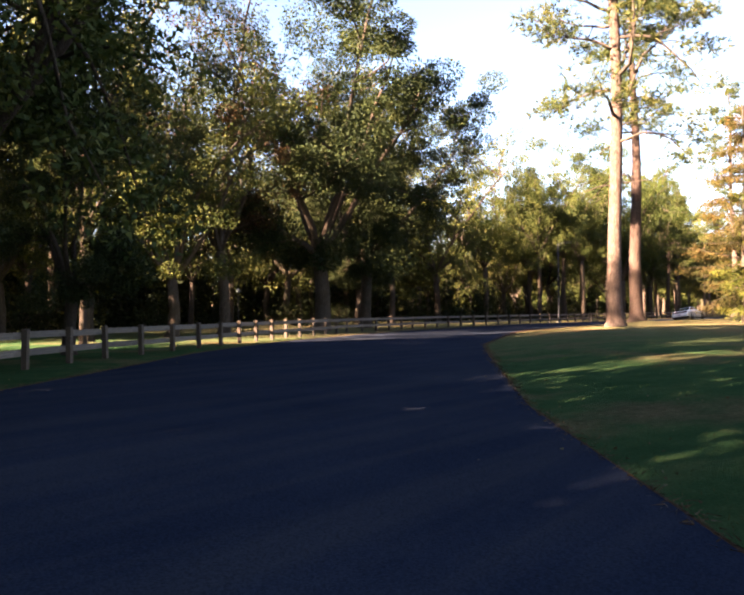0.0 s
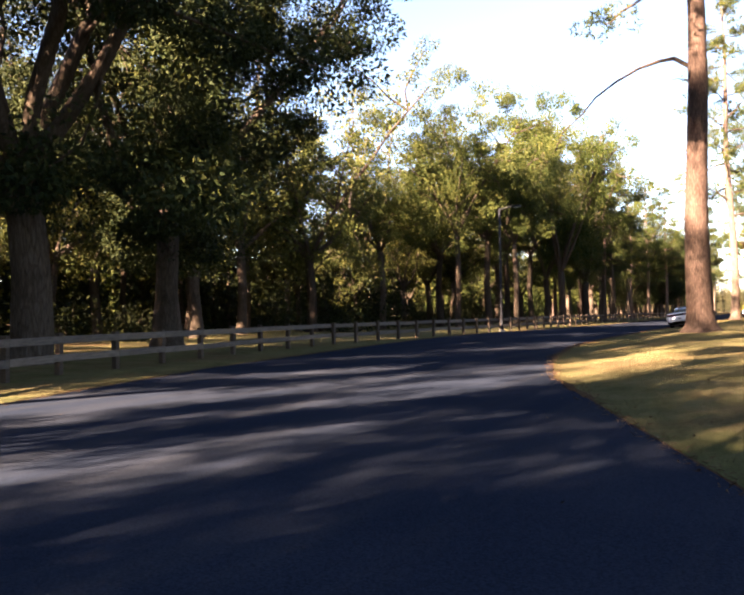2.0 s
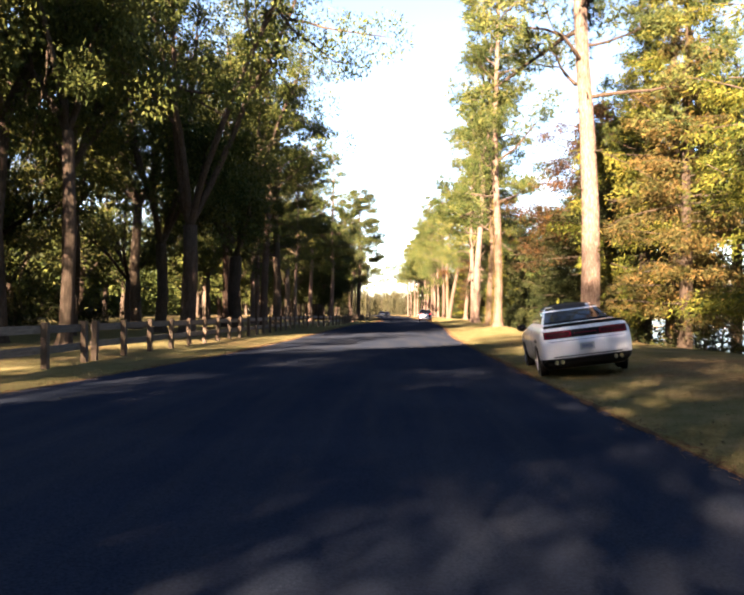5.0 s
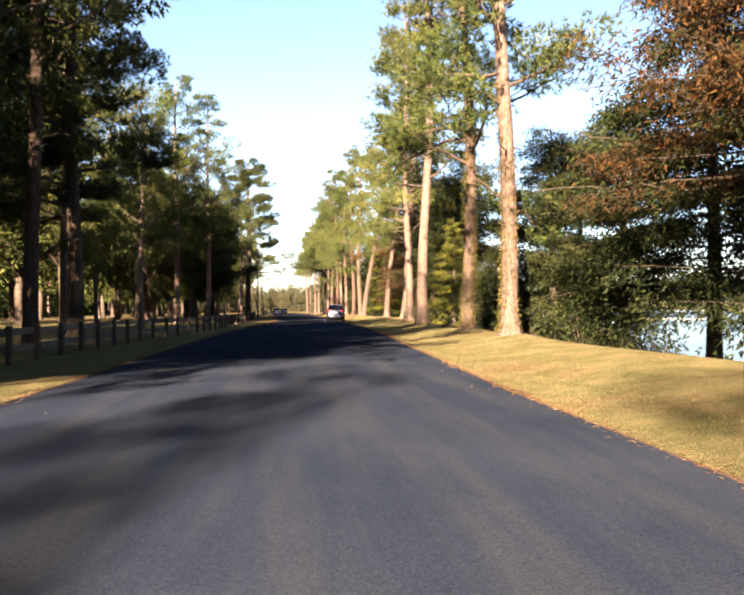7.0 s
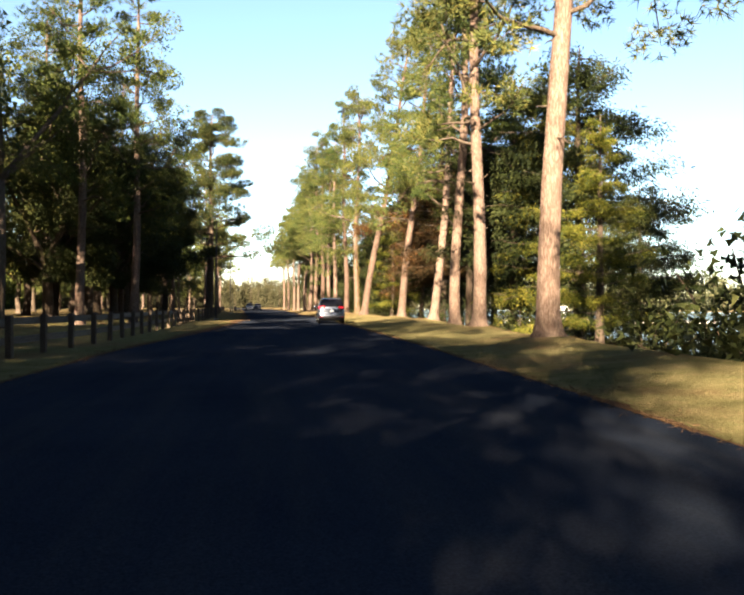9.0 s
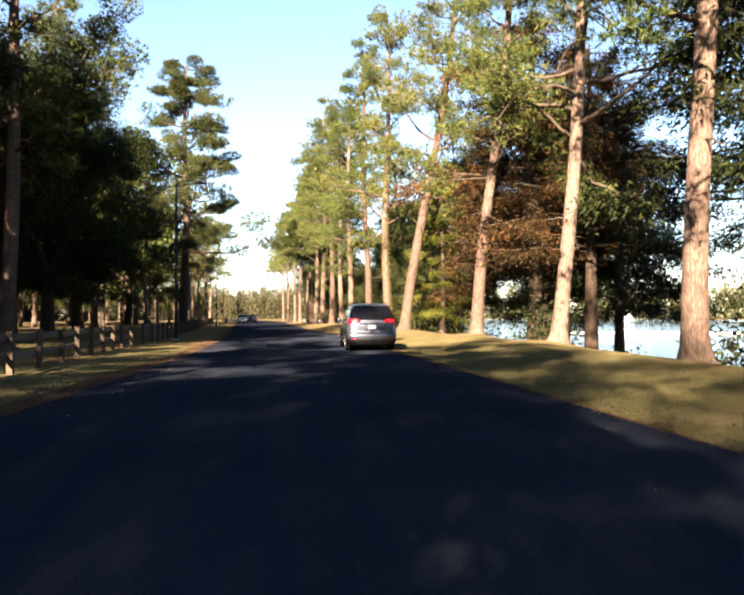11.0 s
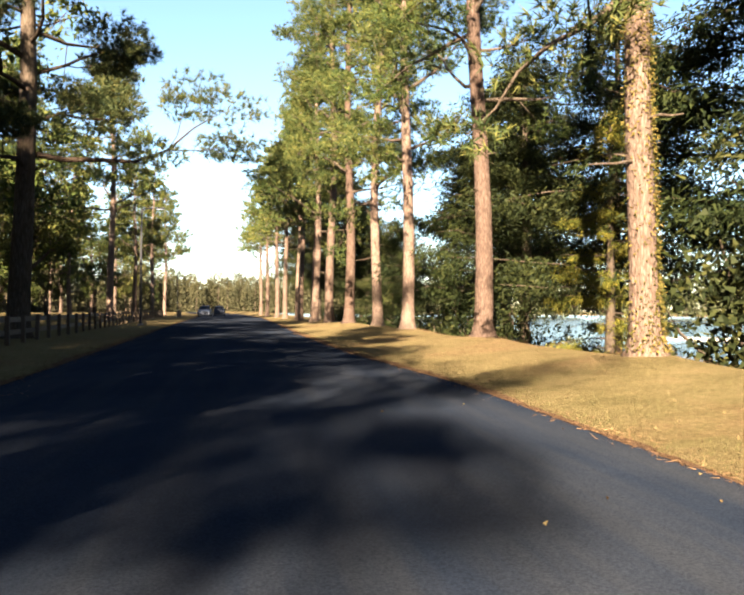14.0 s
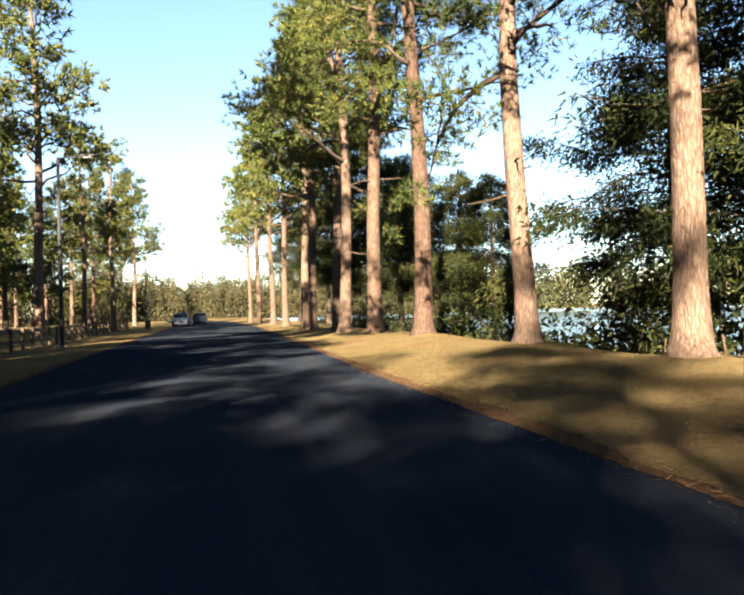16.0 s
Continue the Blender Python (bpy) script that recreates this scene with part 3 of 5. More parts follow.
CYPRESS = tree("cypress_tree", "bald cypress with yellow-green feathery sprays by the lake", "cypress tree", cypress_meshes(14, 18, 5.0, 0.34, 34000, 2.0, 1.5, (0.24, 0.05), 0.2), OAK_BARK, CYPRESS_LEAF, "cypresses on the bank")
CYPRESS_RUST = tree("rusty_cypress_tree", "bald cypress with rust-brown feathery foliage by the lake", "cypress tree", cypress_meshes(15, 17, 6.4, 0.36, 36000, 6.8, 2.0, (0.20, 0.055), 0.22), OAK_BARK, RUST_LEAF, "cypresses on the bank")
CEDAR = tree("bank_cypress", "broad cypress overhanging the lake bank, shade painted into its dark leaves", "cypress tree", cypress_meshes(17, 17, 6.0, 0.32, 42000, 5.2, 2.2, (0.24, 0.066), 0.32), OAK_BARK, SHADE_DARK_LEAF, "trees on the bank")
AMBER_CYPRESS = tree("amber_cypress_tree", "bald cypress turning amber, with feathery sprays by the lake", "cypress tree", cypress_meshes(18, 16, 5.2, 0.34, 38000, 1.8, 1.7, (0.23, 0.05), 0.2), OAK_BARK, AMBER_LEAF, "cypresses on the bank")
SHADED_OAK = tree("live_oak", "low-branched oak behind the fence, shade painted into its dense green leaves", "oak tree", broad_meshes(44, 20, 6.6, 0.44, 95000, 0.06, 0.155), OAK_BARK, SHADED_OAK_LEAF, "woodland trees")
SHRUBS = [tree("shrub", "dense shrub on the lake bank, leaves darkened by painted shade", "shrub", shrub_meshes(s, h, w, c), OAK_BARK, SHADE_DARK_LEAF, "shrubs on the bank") for s, h, w, c in ((21, 2.4, 2.0, 1500), (22, 1.7, 1.8, 1200))]

row = [plant(THICK_PINE if k == 1 else PINES[k % 3], x, y, 1.0 if k == 1 else (1.38 if k == 0 else 1.0) * rnd.uniform(0.92, 1.08), rnd.uniform(0, 6.28), tall=0.92 if k == 0 else 1.0, tilt={7: 4.5, 8: 5.0, 9: 9.0}.get(k, 0.0)) for k, (x, y) in enumerate(ROW_PINES)]


def long_bough(pine, points, pads, seed):
    """A long bare limb of a pine, with needle pads hanging from its end."""
    rng = np.random.default_rng(seed)
    into = pine.matrix_world.inverted()
    local = [tuple(into @ Vector(p)) for p in points]
    bough = part("bough", mesh_of("bough", *tube(local, list(np.linspace(0.10, 0.02, len(local))), 7, rng, 0.1), OAK_BARK, True), pine, "long arching limb")
    cs, us = [], []
    for px, py, pz, r in pads:
        for _ in range(60):
            o = rng.normal(size=3)
            o *= rng.uniform(0.2, 1.0) ** 0.6 / np.linalg.norm(o)
            cs += [tuple(into @ (Vector((px, py, pz)) + Vector(o) * r))] * 12
            us += [o * 0.5 + (0, 0, -0.5)] * 12
    part("needles", mesh_of("needles", *leaves(np.array(cs), rng, 0.26, 0.034, 0.0, np.array(us)), NEEDLES), bough)


bpy.context.view_layer.update()
long_bough(row[1], [(7.4, -24.8, 11.2), (6.6, -23.6, 12.1), (5.8, -22.0, 12.6), (4.6, -20.3, 12.95), (3.3, -18.8, 12.95), (1.96, -17.3, 12.75), (0.94, -16.2, 12.2), (-0.32, -15.2, 11.7), (-1.0, -14.6, 10.8)], ((0.6, -15.9, 12.7, 0.35), (-1.2, -14.5, 10.2, 0.5), (-1.4, -14.3, 9.2, 0.6), (-1.5, -14.2, 8.2, 0.5)), 77)
for x, y, s in ((10.8, 75.5, 0.9), (12.4, 14.0, 0.8)):
    plant(PINES[rnd.randrange(3)], x, y, s, rnd.uniform(0, 6.28))
for x, y, s in ((8.7, 163, 1), (8.1, 170, 0.95), (8.5, 178, 1.05), (7.7, 187, 0.95), (7.3, 198, 1.0), (6.5, 212, 1.0), (6.0, 228, 1.0)):
    plant(FAR_PINES[0], x, y, s, rnd.uniform(0, 6.28))
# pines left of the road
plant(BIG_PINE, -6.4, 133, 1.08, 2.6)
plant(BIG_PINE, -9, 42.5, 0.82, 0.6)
for x, y, s in ((-9.1, 37.4, 0.95), (-13.5, 45, 0.95), (-12.5, 53, 0.8), (-10, 62, 0.66), (-12.5, 39.5, 0.9), (-11.0, 85.3, 0.98), (-8.4, 89.4, 0.9), (-14.5, 118, 1.0)):
    plant(PINES[rnd.randrange(3)], x, y, s, rnd.uniform(0, 6.28))
for x, y, s in ((-10.0, 176, 1.15), (-16, 186, 0.9), (-20, 205, 0.9), (-13, 215, 0.95), (-18, 228, 0.9), (-11, 238, 1.0), (-24, 240, 1), (-15, 255, 1), (-27, 190, 0.85), (-10, 192, 0.8), (-14, 160, 0.95), (-21, 166, 1.0), (-25, 150, 1.0), (-9.5, 206, 0.9), (-30, 215, 1.0)):
    plant(FAR_PINES[rnd.randrange(2)], x, y, s, rnd.uniform(0, 6.28))
# hardwoods behind the fence whose trunks show; the last four added for shade
SEEN_AND_ADDED_TRUNKS = [(-12, -35), (-9.5, -43), (-5.6, -63.9), (-22, -57), (-32, -54), (-33, -37), (-37, -23), (-26, -13), (-39, 11), (-31, 18), (-28, 34), (-28, 26), (-14.5, 10.4), (-15.2, 18), (-11.5, 9.5), (-15, 4), (-17, 32.5), (-12.8, 24.5), (-9.6, 18.6), (-22, 34), (-10, 31.8), (-13, 77), (-14.5, 68), (-15.5, -31), (-16.5, 50)]
SLIM = {(-16.5, 50): 0.9, (-14.5, 68): 1.25, (-5.6, -63.9): 1.75, (-12.8, 24.5): 1.45, (-11.5, 9.5): 1.5, (-9.6, 18.6): 1.4, (-15, 4): 1.4, (-10, 31.8): 1.1}
spots = list(SEEN_AND_ADDED_TRUNKS) + [(-11, -51)]
plant(RUST, -11, -51, 1.15)
plant(SUN_TINTED[0], -24, -20, 1.32, 0.7)
plant(SUN_TINTED[0], -23.5, -7, 1.25, 2.1)
spots += [(-24, -20), (-23.5, -7)]
for x, y in SEEN_AND_ADDED_TRUNKS:
    kind = rnd.choice(FAR_SUN_TINTED if x < -25 and y < 20 else FAR_OAKS if x < -25 else OAKS[:1] if (x, y) in ((-9.6, 18.6), (-12.8, 24.5), (-10, 31.8)) else WOOD_OAKS if y > 0 or y < -60 or x < -15 else OAKS)
    plant(SHADED_OAK if -50 < y < -25 and x > -20 else kind, x, y, rnd.uniform(0.9, 1.15) * {(-5.6, -63.9): 0.72, (-12, -35): 1.15, (-9.5, -43): 1.2, (-13, 77): 0.92, (-12.8, 24.5): 0.78, (-11.5, 9.5): 0.72, (-9.6, 18.6): 0.78, (-15, 4): 0.85, (-16.5, 50): 0.6, (-14.5, 68): 0.42}.get((x, y), 1.0), rnd.uniform(0, 6.28), tall=SLIM.get((x, y), 1.15 if y > -20 and x < -12 else 1.0))


def shades_clearing(x, y):
    """Whether a tree there would put a sunlit stretch in shade."""
    for px, py, wide in ((0.5, 24, 5), (3, 24, 5), (3, 30, 5), (1.5, 33, 5), (4, 34, 5), (3, -50, 5.8), (1.5, -52, 5.8), (0, -38, 3.5), (-2, -44, 3), (-9, -12, 5), (-9, -22, 5), (-12, -4, 5), (6, 26, 4), (8, 31, 4), (8, 107, 5.5), (8, 112, 6), (8, 118, 7), (8, 124, 7), (9, 130, 6), (4.5, 0, 2.5), (4.3, -55, 4.5), (5, -49, 4.5), (-2, 80, 5), (-4, 84, 4), (1, 78, 5)):
        away = Vector((px - x, py - y))
        along = away.dot(Vector((-TO_SUN.x, -TO_SUN.y)).normalized())
        across = abs(away.cross(Vector((-TO_SUN.x, -TO_SUN.y)).normalized()))
        if across < wide and 0 < along < 60:
            return True
    return False


def fill(n, x0, x1, y0, y1, gap, choices, smin=0.85, smax=1.2, clear=5.0):
    made, tries = 0, 0
    while made < n and tries < 6000:
        tries += 1
        y = rnd.uniform(y0, y1)
        x = x_left(y) - clear - rnd.uniform(x0, x1)
        if not shades_clearing(x, y) and all((x - a) ** 2 + (y - b) ** 2 > gap * gap for a, b in spots):
            spots.append((x, y))
            made += 1
            plant(rnd.choice(choices), x, y, rnd.uniform(smin, smax) * (0.55 if x > -1 and -70 < y < -66 else 1.0), rnd.uniform(0, 6.28))


fill(7, 0, 16, -80, -46, 5.0, OAKS + [SHADED_OAK])
fill(10, 18, 34, -80, -8, 5.5, WOOD_OAKS + SUN_TINTED)
fill(10, 9, 34, -8, 40, 5.0, WOOD_OAKS + SUN_TINTED)
fill(5, 3, 20, 48, 104, 6.0, PINES)
fill(10, 10, 38, 45, 110, 5.5, FAR_OAKS)
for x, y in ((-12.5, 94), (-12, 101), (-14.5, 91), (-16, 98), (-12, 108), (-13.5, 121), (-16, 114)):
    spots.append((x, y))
    plant(SHADED_OAK, x, y, rnd.uniform(0.75, 0.92), rnd.uniform(0, 6.28))
# those south of y -80 stand unseen, added to shade the road
for x, y in ((-15.5, 131), (-20, 124), (-13, 141), (-18, 149), (-24, 138), (4, -84), (6, -95), (1, -101), (9, -104), (-3, -105), (13, -93), (17, -104), (22, -111), (25, -101), (14, -113), (19, -97), (9, -97), (28, -108)):
    spots.append((x, y))
    plant(rnd.choice(FAR_OAKS), x, y, rnd.uniform(0.9, 1.1), rnd.uniform(0, 6.28))
fill(16, 9, 34, 108, 190, 5.5, FAR_OAKS)
fill(14, 5, 40, 165, 270, 6.0, FAR_OAKS + FAR_SUN_TINTED, 0.45, 0.75)
fill(8, 10, 50, 170, 270, 7.0, FAR_PINES)
# unseen oaks behind the start of the road, added to block the sun
fill(22, 0, 45, -150, -84, 5.5, FAR_OAKS)
# oaks added to keep sun off the woods behind the fence
fill(14, 16, 40, -100, -55, 5.5, FAR_OAKS, 1.0, 1.25)
# more unseen oaks added for shade on the first bend
for x, y in ((12, -87), (8, -112), (18, -119), (2, -93)):
    plant(FAR_OAKS[0], x, y, 1.0, x)
# three trees added for the shade they throw on the road
plant(PINES[1], -14.5, 61.5, 0.95, 2.2)
plant(WOOD_OAKS[1], -2.2, -66.0, 0.45, 2.0, tall=1.5)
plant(OAKS[1], -8.3, -57.0, 0.9, 0.8)
for k, late in enumerate(t for t in OAKS + SUN_TINTED + WOOD_OAKS + FAR_OAKS + FAR_SUN_TINTED + PINES + FAR_PINES if t.name not in PLANTED):
    plant(late, -40 - 5 * k, 62 + 7 * k, 1.0, k)
# undergrowth below the hardwoods, added to fill bright gaps with shade-dark leaves
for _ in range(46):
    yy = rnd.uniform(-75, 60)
    plant(rnd.choice(SHRUBS), x_left(yy) - rnd.uniform(16, 44), yy, rnd.uniform(1.1, 2.2), rnd.uniform(0, 6.28), label="undergrowth shrub below the trees, leaves darkened by painted shade")
# trees on the bank between the pines and the lake
SOUTH_BANK = [(19, -30, "c", 1), (14.8, -22, "a", 1.1), (13.4, -9, "c", 0.95), (12.0, 3, "c", 0.95), (10.9, 10.0, "a", 0.72), (11.6, 13.0, "c", 0.9), (12.6, 19, "c", 0.95), (12.6, 27, "r", 0.9), (14.8, 34, "d", 1), (15, 28, "d", 0.9), (15, 41, "d", 0.85), (15.4, 47, "d", 0.8), (13.4, 45.8, "d", 0.72), (13.6, 23, "d", 0.9), (15, 15, "d", 0.9), (16, 6, "d", 1), (15.6, 70.5, "d", 1.0), (16.4, 66, "d", 0.55), (11.5, 59.6, "c", 0.42), (14.3, 71, "c", 0.8), (14.6, 77, "d", 0.9)]
NORTH_BANK = [(17.4, 100.5, "r", 1.05), (20, 97, "d", 1), (21, 106, "d", 1), (13.2, 108.5, "c", 0.62), (17, 112.5, "d", 1), (16.6, 118, "d", 1), (14.6, 123.5, "c", 0.55), (16.8, 127, "d", 1), (14.6, 131, "d", 0.85), (16.2, 137, "d", 1), (16.5, 143, "d", 0.9), (14.2, 153, "d", 0.55), (14.4, 158, "d", 0.62), (13.2, 163, "d", 0.6), (13.6, 168, "d", 0.7), (13, 175, "d", 0.9), (12.4, 182, "d", 0.8), (12, 190, "d", 0.9), (11, 206, "d", 0.9)]
for x, y, who, s in SOUTH_BANK + NORTH_BANK:
    plant(dict(c=CYPRESS, a=AMBER_CYPRESS, r=CYPRESS_RUST, d=CEDAR)[who], x, y, s * rnd.uniform(0.95, 1.05), rnd.uniform(0, 6.28))
for who, x, y, s, turn in ((CYPRESS_RUST, 15.6, 98.0, 1.15, 2.4), (CYPRESS_RUST, 16.8, 93.5, 1.0, 4.1), (CYPRESS_RUST, 18.6, 102.5, 1.1, 0.9)):
    plant(who, x, y, s, turn)
for y in np.arange(-30, 216, 3.1):
    for _ in range(2):
        yy = y + rnd.uniform(-1.5, 1.5)
        if not (78 < yy < 112 or 116 < yy < 127):
            plant(rnd.choice(SHRUBS), interp(yy, BANK) + rnd.uniform(1.0, 4.0), yy, rnd.uniform(0.7, 1.3), rnd.uniform(0, 6.28))
for x, y, s in ((14.2, 47, 1.7), (12.6, 44.2, 2.0), (13.4, 41.5, 1.8), (15.0, 50.5, 2.0), (16.5, 53.5, 1.6), (15.5, 44, 1.8), (12.4, 51.5, 1.9), (13.2, 54.5, 2.0), (14.2, 49.8, 2.2), (15.6, 47.5, 2.4), (14.0, 150, 1.8), (14.8, 146.5, 1.9), (15.2, 142.5, 1.9), (14.6, 154, 1.7), (14.2, 138.2, 1.7), (16, 83, 1.0), (17, 91, 1.1), (13.6, 109.5, 1.6), (14.6, 112, 1.8), (13.4, 115, 1.5), (15.5, 109, 1.6), (15.4, 96.5, 1.5), (16.2, 99.5, 1.7), (18.5, 93, 1.3)):
    plant(rnd.choice(SHRUBS), x, y, s, rnd.uniform(0, 6.28))


# ---- far woods that close the view ----


def far_woods(name, label, path, depth, height, n, leaf, mat, seed, gap=3.2, low=1.5):
    """A band of uneven crowns and stems seen from afar."""
    rng = np.random.default_rng(seed)
    path = np.array(path, float)
    seg = np.r_[0, np.cumsum(np.linalg.norm(np.diff(path, axis=0), axis=1))]
    cs, us, stems = [], [], []
    k = int(seg[-1] / gap)
    for s in rng.uniform(0, seg[-1], k):
        c = np.array([np.interp(s, seg, path[:, 0]), np.interp(s, seg, path[:, 1])]) + rng.uniform(-depth, depth, 2) * 0.5
        h = height * rng.uniform(0.5, 1.25)
        r = h * rng.uniform(0.20, 0.30)
        stems.append(tube([(c[0], c[1], -0.3), (c[0], c[1], h * 0.4), (c[0] + 0.3, c[1], h * 0.85)], [0.24, 0.17, 0.05], 5, rng))
        m = n // k
        d = rng.normal(size=(m, 3))
        d /= np.linalg.norm(d, axis=1)[:, None]
        lob = 0.75 + 0.35 * np.sin(d[:, 0] * 5 + c[0]) * np.cos(d[:, 1] * 4 + c[1])
        q = np.c_[np.tile(c, (m, 1)), np.full(m, h * 0.58)] + d * (lob * rng.uniform(0.4, 1, m) ** 0.4)[:, None] * (r, r, h * 0.44)
        cs.append(q)
        us.append(d * 0.5)
        m2 = m // 2
        q = np.c_[np.tile(c, (m2, 1)) + rng.normal(size=(m2, 2)) * 2.2, np.abs(rng.normal(size=m2)) * low]
        cs.append(q)
        us.append(rng.normal(size=(m2, 3)) * 0.3)
    v, f = leaves(np.concatenate(cs), rng, leaf, leaf * 0.7, 0, np.concatenate(us))
    ob = thing(name, label, "woods", kind="stuff")
    part("foliage", mesh_of("foliage", v, f, mat), ob)
    part("stems", mesh_of("stems", *join(stems), OAK_BARK), ob)
    return ob


far_woods("far_woods", "dense dark woods closing the park behind the fence", [(-20, -150), (-52, -90), (-56, -20), (-56, 60), (-60, 150), (-66, 260)], 14, 17, 90000, 0.75, OAK_LEAF, 31, 2.2, 2.6)
far_woods("far_woods", "woods at the far end of the road, greyed by painted haze", [(-75, 240), (-30, 318), (-8, 330), (20, 325), (60, 300)], 22, 13, 130000, 0.5, HAZE_GREYED_LEAF, 32, 1.1, 2.6)
far_woods("far_woods", "grey-green woods where the road runs out of sight, haze painted in", [(-45, 338), (-12, 346), (8, 348), (40, 340)], 10, 11, 60000, 0.55, HAZE_GREYED_LEAF, 38, 0.7, 3.0)
far_woods("far_woods", "line of trees on the far lake shore, haze painted into colour", [(262, -330), (250, -100), (246, 60), (240, 200), (200, 330), (120, 380), (40, 360)], 16, 15, 110000, 1.2, HAZE_PALED_LEAF, 33, 1.5, 3.5)
far_woods("far_woods", "dark woods behind the road", [(100, -150), (50, -165), (-20, -150)], 14, 17, 9000, 0.9, OAK_LEAF, 34)
# Never in view: added to shade the first stretch of road.
far_woods("far_woods", "unseen woods added before the start of the road to shade it", [(-45, -118), (-10, -122), (28, -116)], 12, 17, 22000, 0.6, OAK_LEAF, 35)
# Filler thickets; their shade-darkened leaves close bright gaps behind the fence.
far_woods("thicket", "low thicket added to close the woods, its leaves darkened for shade", [(-36, -112), (-44, -80), (-46, -20), (-46, 40)], 8, 11, 60000, 0.55, SHADE_DARK_LEAF, 36, 1.6, 2.4)

far_woods("thicket", "undergrowth added along the far park edge, leaves darkened for shade", [(-24, -132), (-62, -84), (-64, 60), (-70, 200)], 5, 8, 60000, 0.8, SHADE_DARK_LEAF, 39, 0.9, 2.6)

# ---- fence ----
FENCE = [(-84, 17.5), (-78, 12.6), (-74.1, 9.4), (-70.4, 7.0), (-65.5, 4.6), (-60, 1.7), (-55, -0.8), (-45.6, -4.8), (-35, -6.9), (-28, -7.7), (-18, -7.4), (-6, -7.0), (3.6, -7.2), (20, -7.0), (37, -6.9), (45, -6.6), (54, -5.4), (62, -4.8), (82, -4.6), (94, -4.9), (100, -4.5), (113, -4.6), (140, -5.6), (176, -7.2), (215, -8.5)]


def fence_run(y0, y1, label):
    """Posts about 2.1 m apart with two boards, nailed to the road side in the bend and to the far side elsewhere."""
    pts, y = [], y0
    while y < y1:
        pts.append((interp(y, FENCE), y))
        x2, y2 = interp(y + 0.5, FENCE), y + 0.5
        y += 2.13 * 0.5 / math.hypot(x2 - pts[-1][0], 0.5)
    fence = thing("fence", label, "fence", "fence along the road", at=(pts[0][0], pts[0][1], 0))
    inv = Matrix.Translation((-pts[0][0], -pts[0][1], 0))
    for k, (x, y) in enumerate(pts):
        a, b = pts[max(k - 1, 0)], pts[min(k + 1, len(pts) - 1)]
        ang = math.atan2(b[1] - a[1], b[0] - a[0])
        lean = Matrix.Rotation(radians(rnd.uniform(-1.5, 1.5)), 4, "X")
        part("post", POST, fence, m=inv @ Matrix.Translation((x, y, land(x, y) - 0.02)) @ Matrix.Rotation(ang, 4, "Z") @ lean)
        if k + 1 < len(pts):
            x2, y2 = pts[k + 1]
            ang, ln = math.atan2(y2 - y, x2 - x), math.hypot(x2 - x, y2 - y)
            side = -0.09 if -58 < y < -33 else 0.10
            for z in (0.40, 0.84):
                s = Matrix.Diagonal((ln / 2.13, 1, 1, 1))
                part("board", BOARD, fence, m=inv @ Matrix.Translation(((x + x2) / 2, (y + y2) / 2, z + rnd.uniform(-0.012, 0.012))) @ Matrix.Rotation(ang, 4, "Z") @ Matrix.Translation((0, side, 0)) @ s)
    return fence


def mesh_box(name, mat, *a):
    bm = box_bm(*a)
    me = bpy.data.meshes.new(name)
    bm.to_mesh(me)
    bm.free()
    me.materials.append(mat)
    return me


POST = mesh_box("post", SHADED_POST_WOOD, -0.075, -0.065, -0.3, 0.075, 0.075, 1.02, 0.008)
BOARD = mesh_box("board", FENCE_WOOD, -1.06, -0.022, -0.085, 1.06, 0.022, 0.085)
fence_run(-84, 1.0, "weathered two-board timber fence curving along the road")
fence_run(1.6, 96, "weathered two-board timber fence on the grass beside the road")
fence_run(97.5, 210, "weathered two-board timber fence leading into the distance")

# ---- vehicles ----


def car_paint(name, col, metal=0.0, rough=0.3):
    m, n, l, b = material(name, rough, metal, 0.5)
    dirt = ramp(n, l, noise_tex(n, l, coords(n, l), 4, 6), [(0.35, tuple(c * 0.93 for c in col)), (0.7, col)])
    l.new(dirt, b.inputs["Base Color"])
    b.inputs["Coat Weight"].default_value, b.inputs["Coat Roughness"].default_value = 0.6, 0.06
    return m


def lamp_mat(name, col, glow, power):
    m, n, l, b = material(name, 0.25, 0, 0.10)
    b.inputs["Base Color"].default_value = (*col, 1)
    b.inputs["Emission Color"].default_value = (*glow, 1)
    b.inputs["Emission Strength"].default_value = power
    return m


WHITE_PAINT = car_paint("white_car_paint", (0.42, 0.42, 0.43), 0, 0.35)
SILVER_PAINT = car_paint("silver_car_paint", (0.062, 0.069, 0.088), 0.75, 0.24)
NAVY_PAINT = plain_mat("dark_blue_car_paint", (0.010, 0.013, 0.022), 0.55, 0, 0.15)
BLACK_TRIM = plain_mat("black_trim", (0.0045, 0.0045, 0.005), 0.6, 0, 0.06)
CAR_GLASS = plain_mat("dark_tinted_glass", (0.002, 0.002, 0.003), 0.06, 0, 0.12, 0.1)
TYRE = plain_mat("tyre_rubber", (0.012, 0.012, 0.012), 0.95, 0, 0.04)
RIM_ALLOY = plain_mat("alloy_rim", (0.16, 0.16, 0.17), 0.35, 0.9)
CHROME = plain_mat("chrome", (0.7, 0.7, 0.7), 0.12, 1.0)
RED_LIT = lamp_mat("lit_red_lens", (0.10, 0.001, 0.003), (1.0, 0.006, 0.035), 0.011)
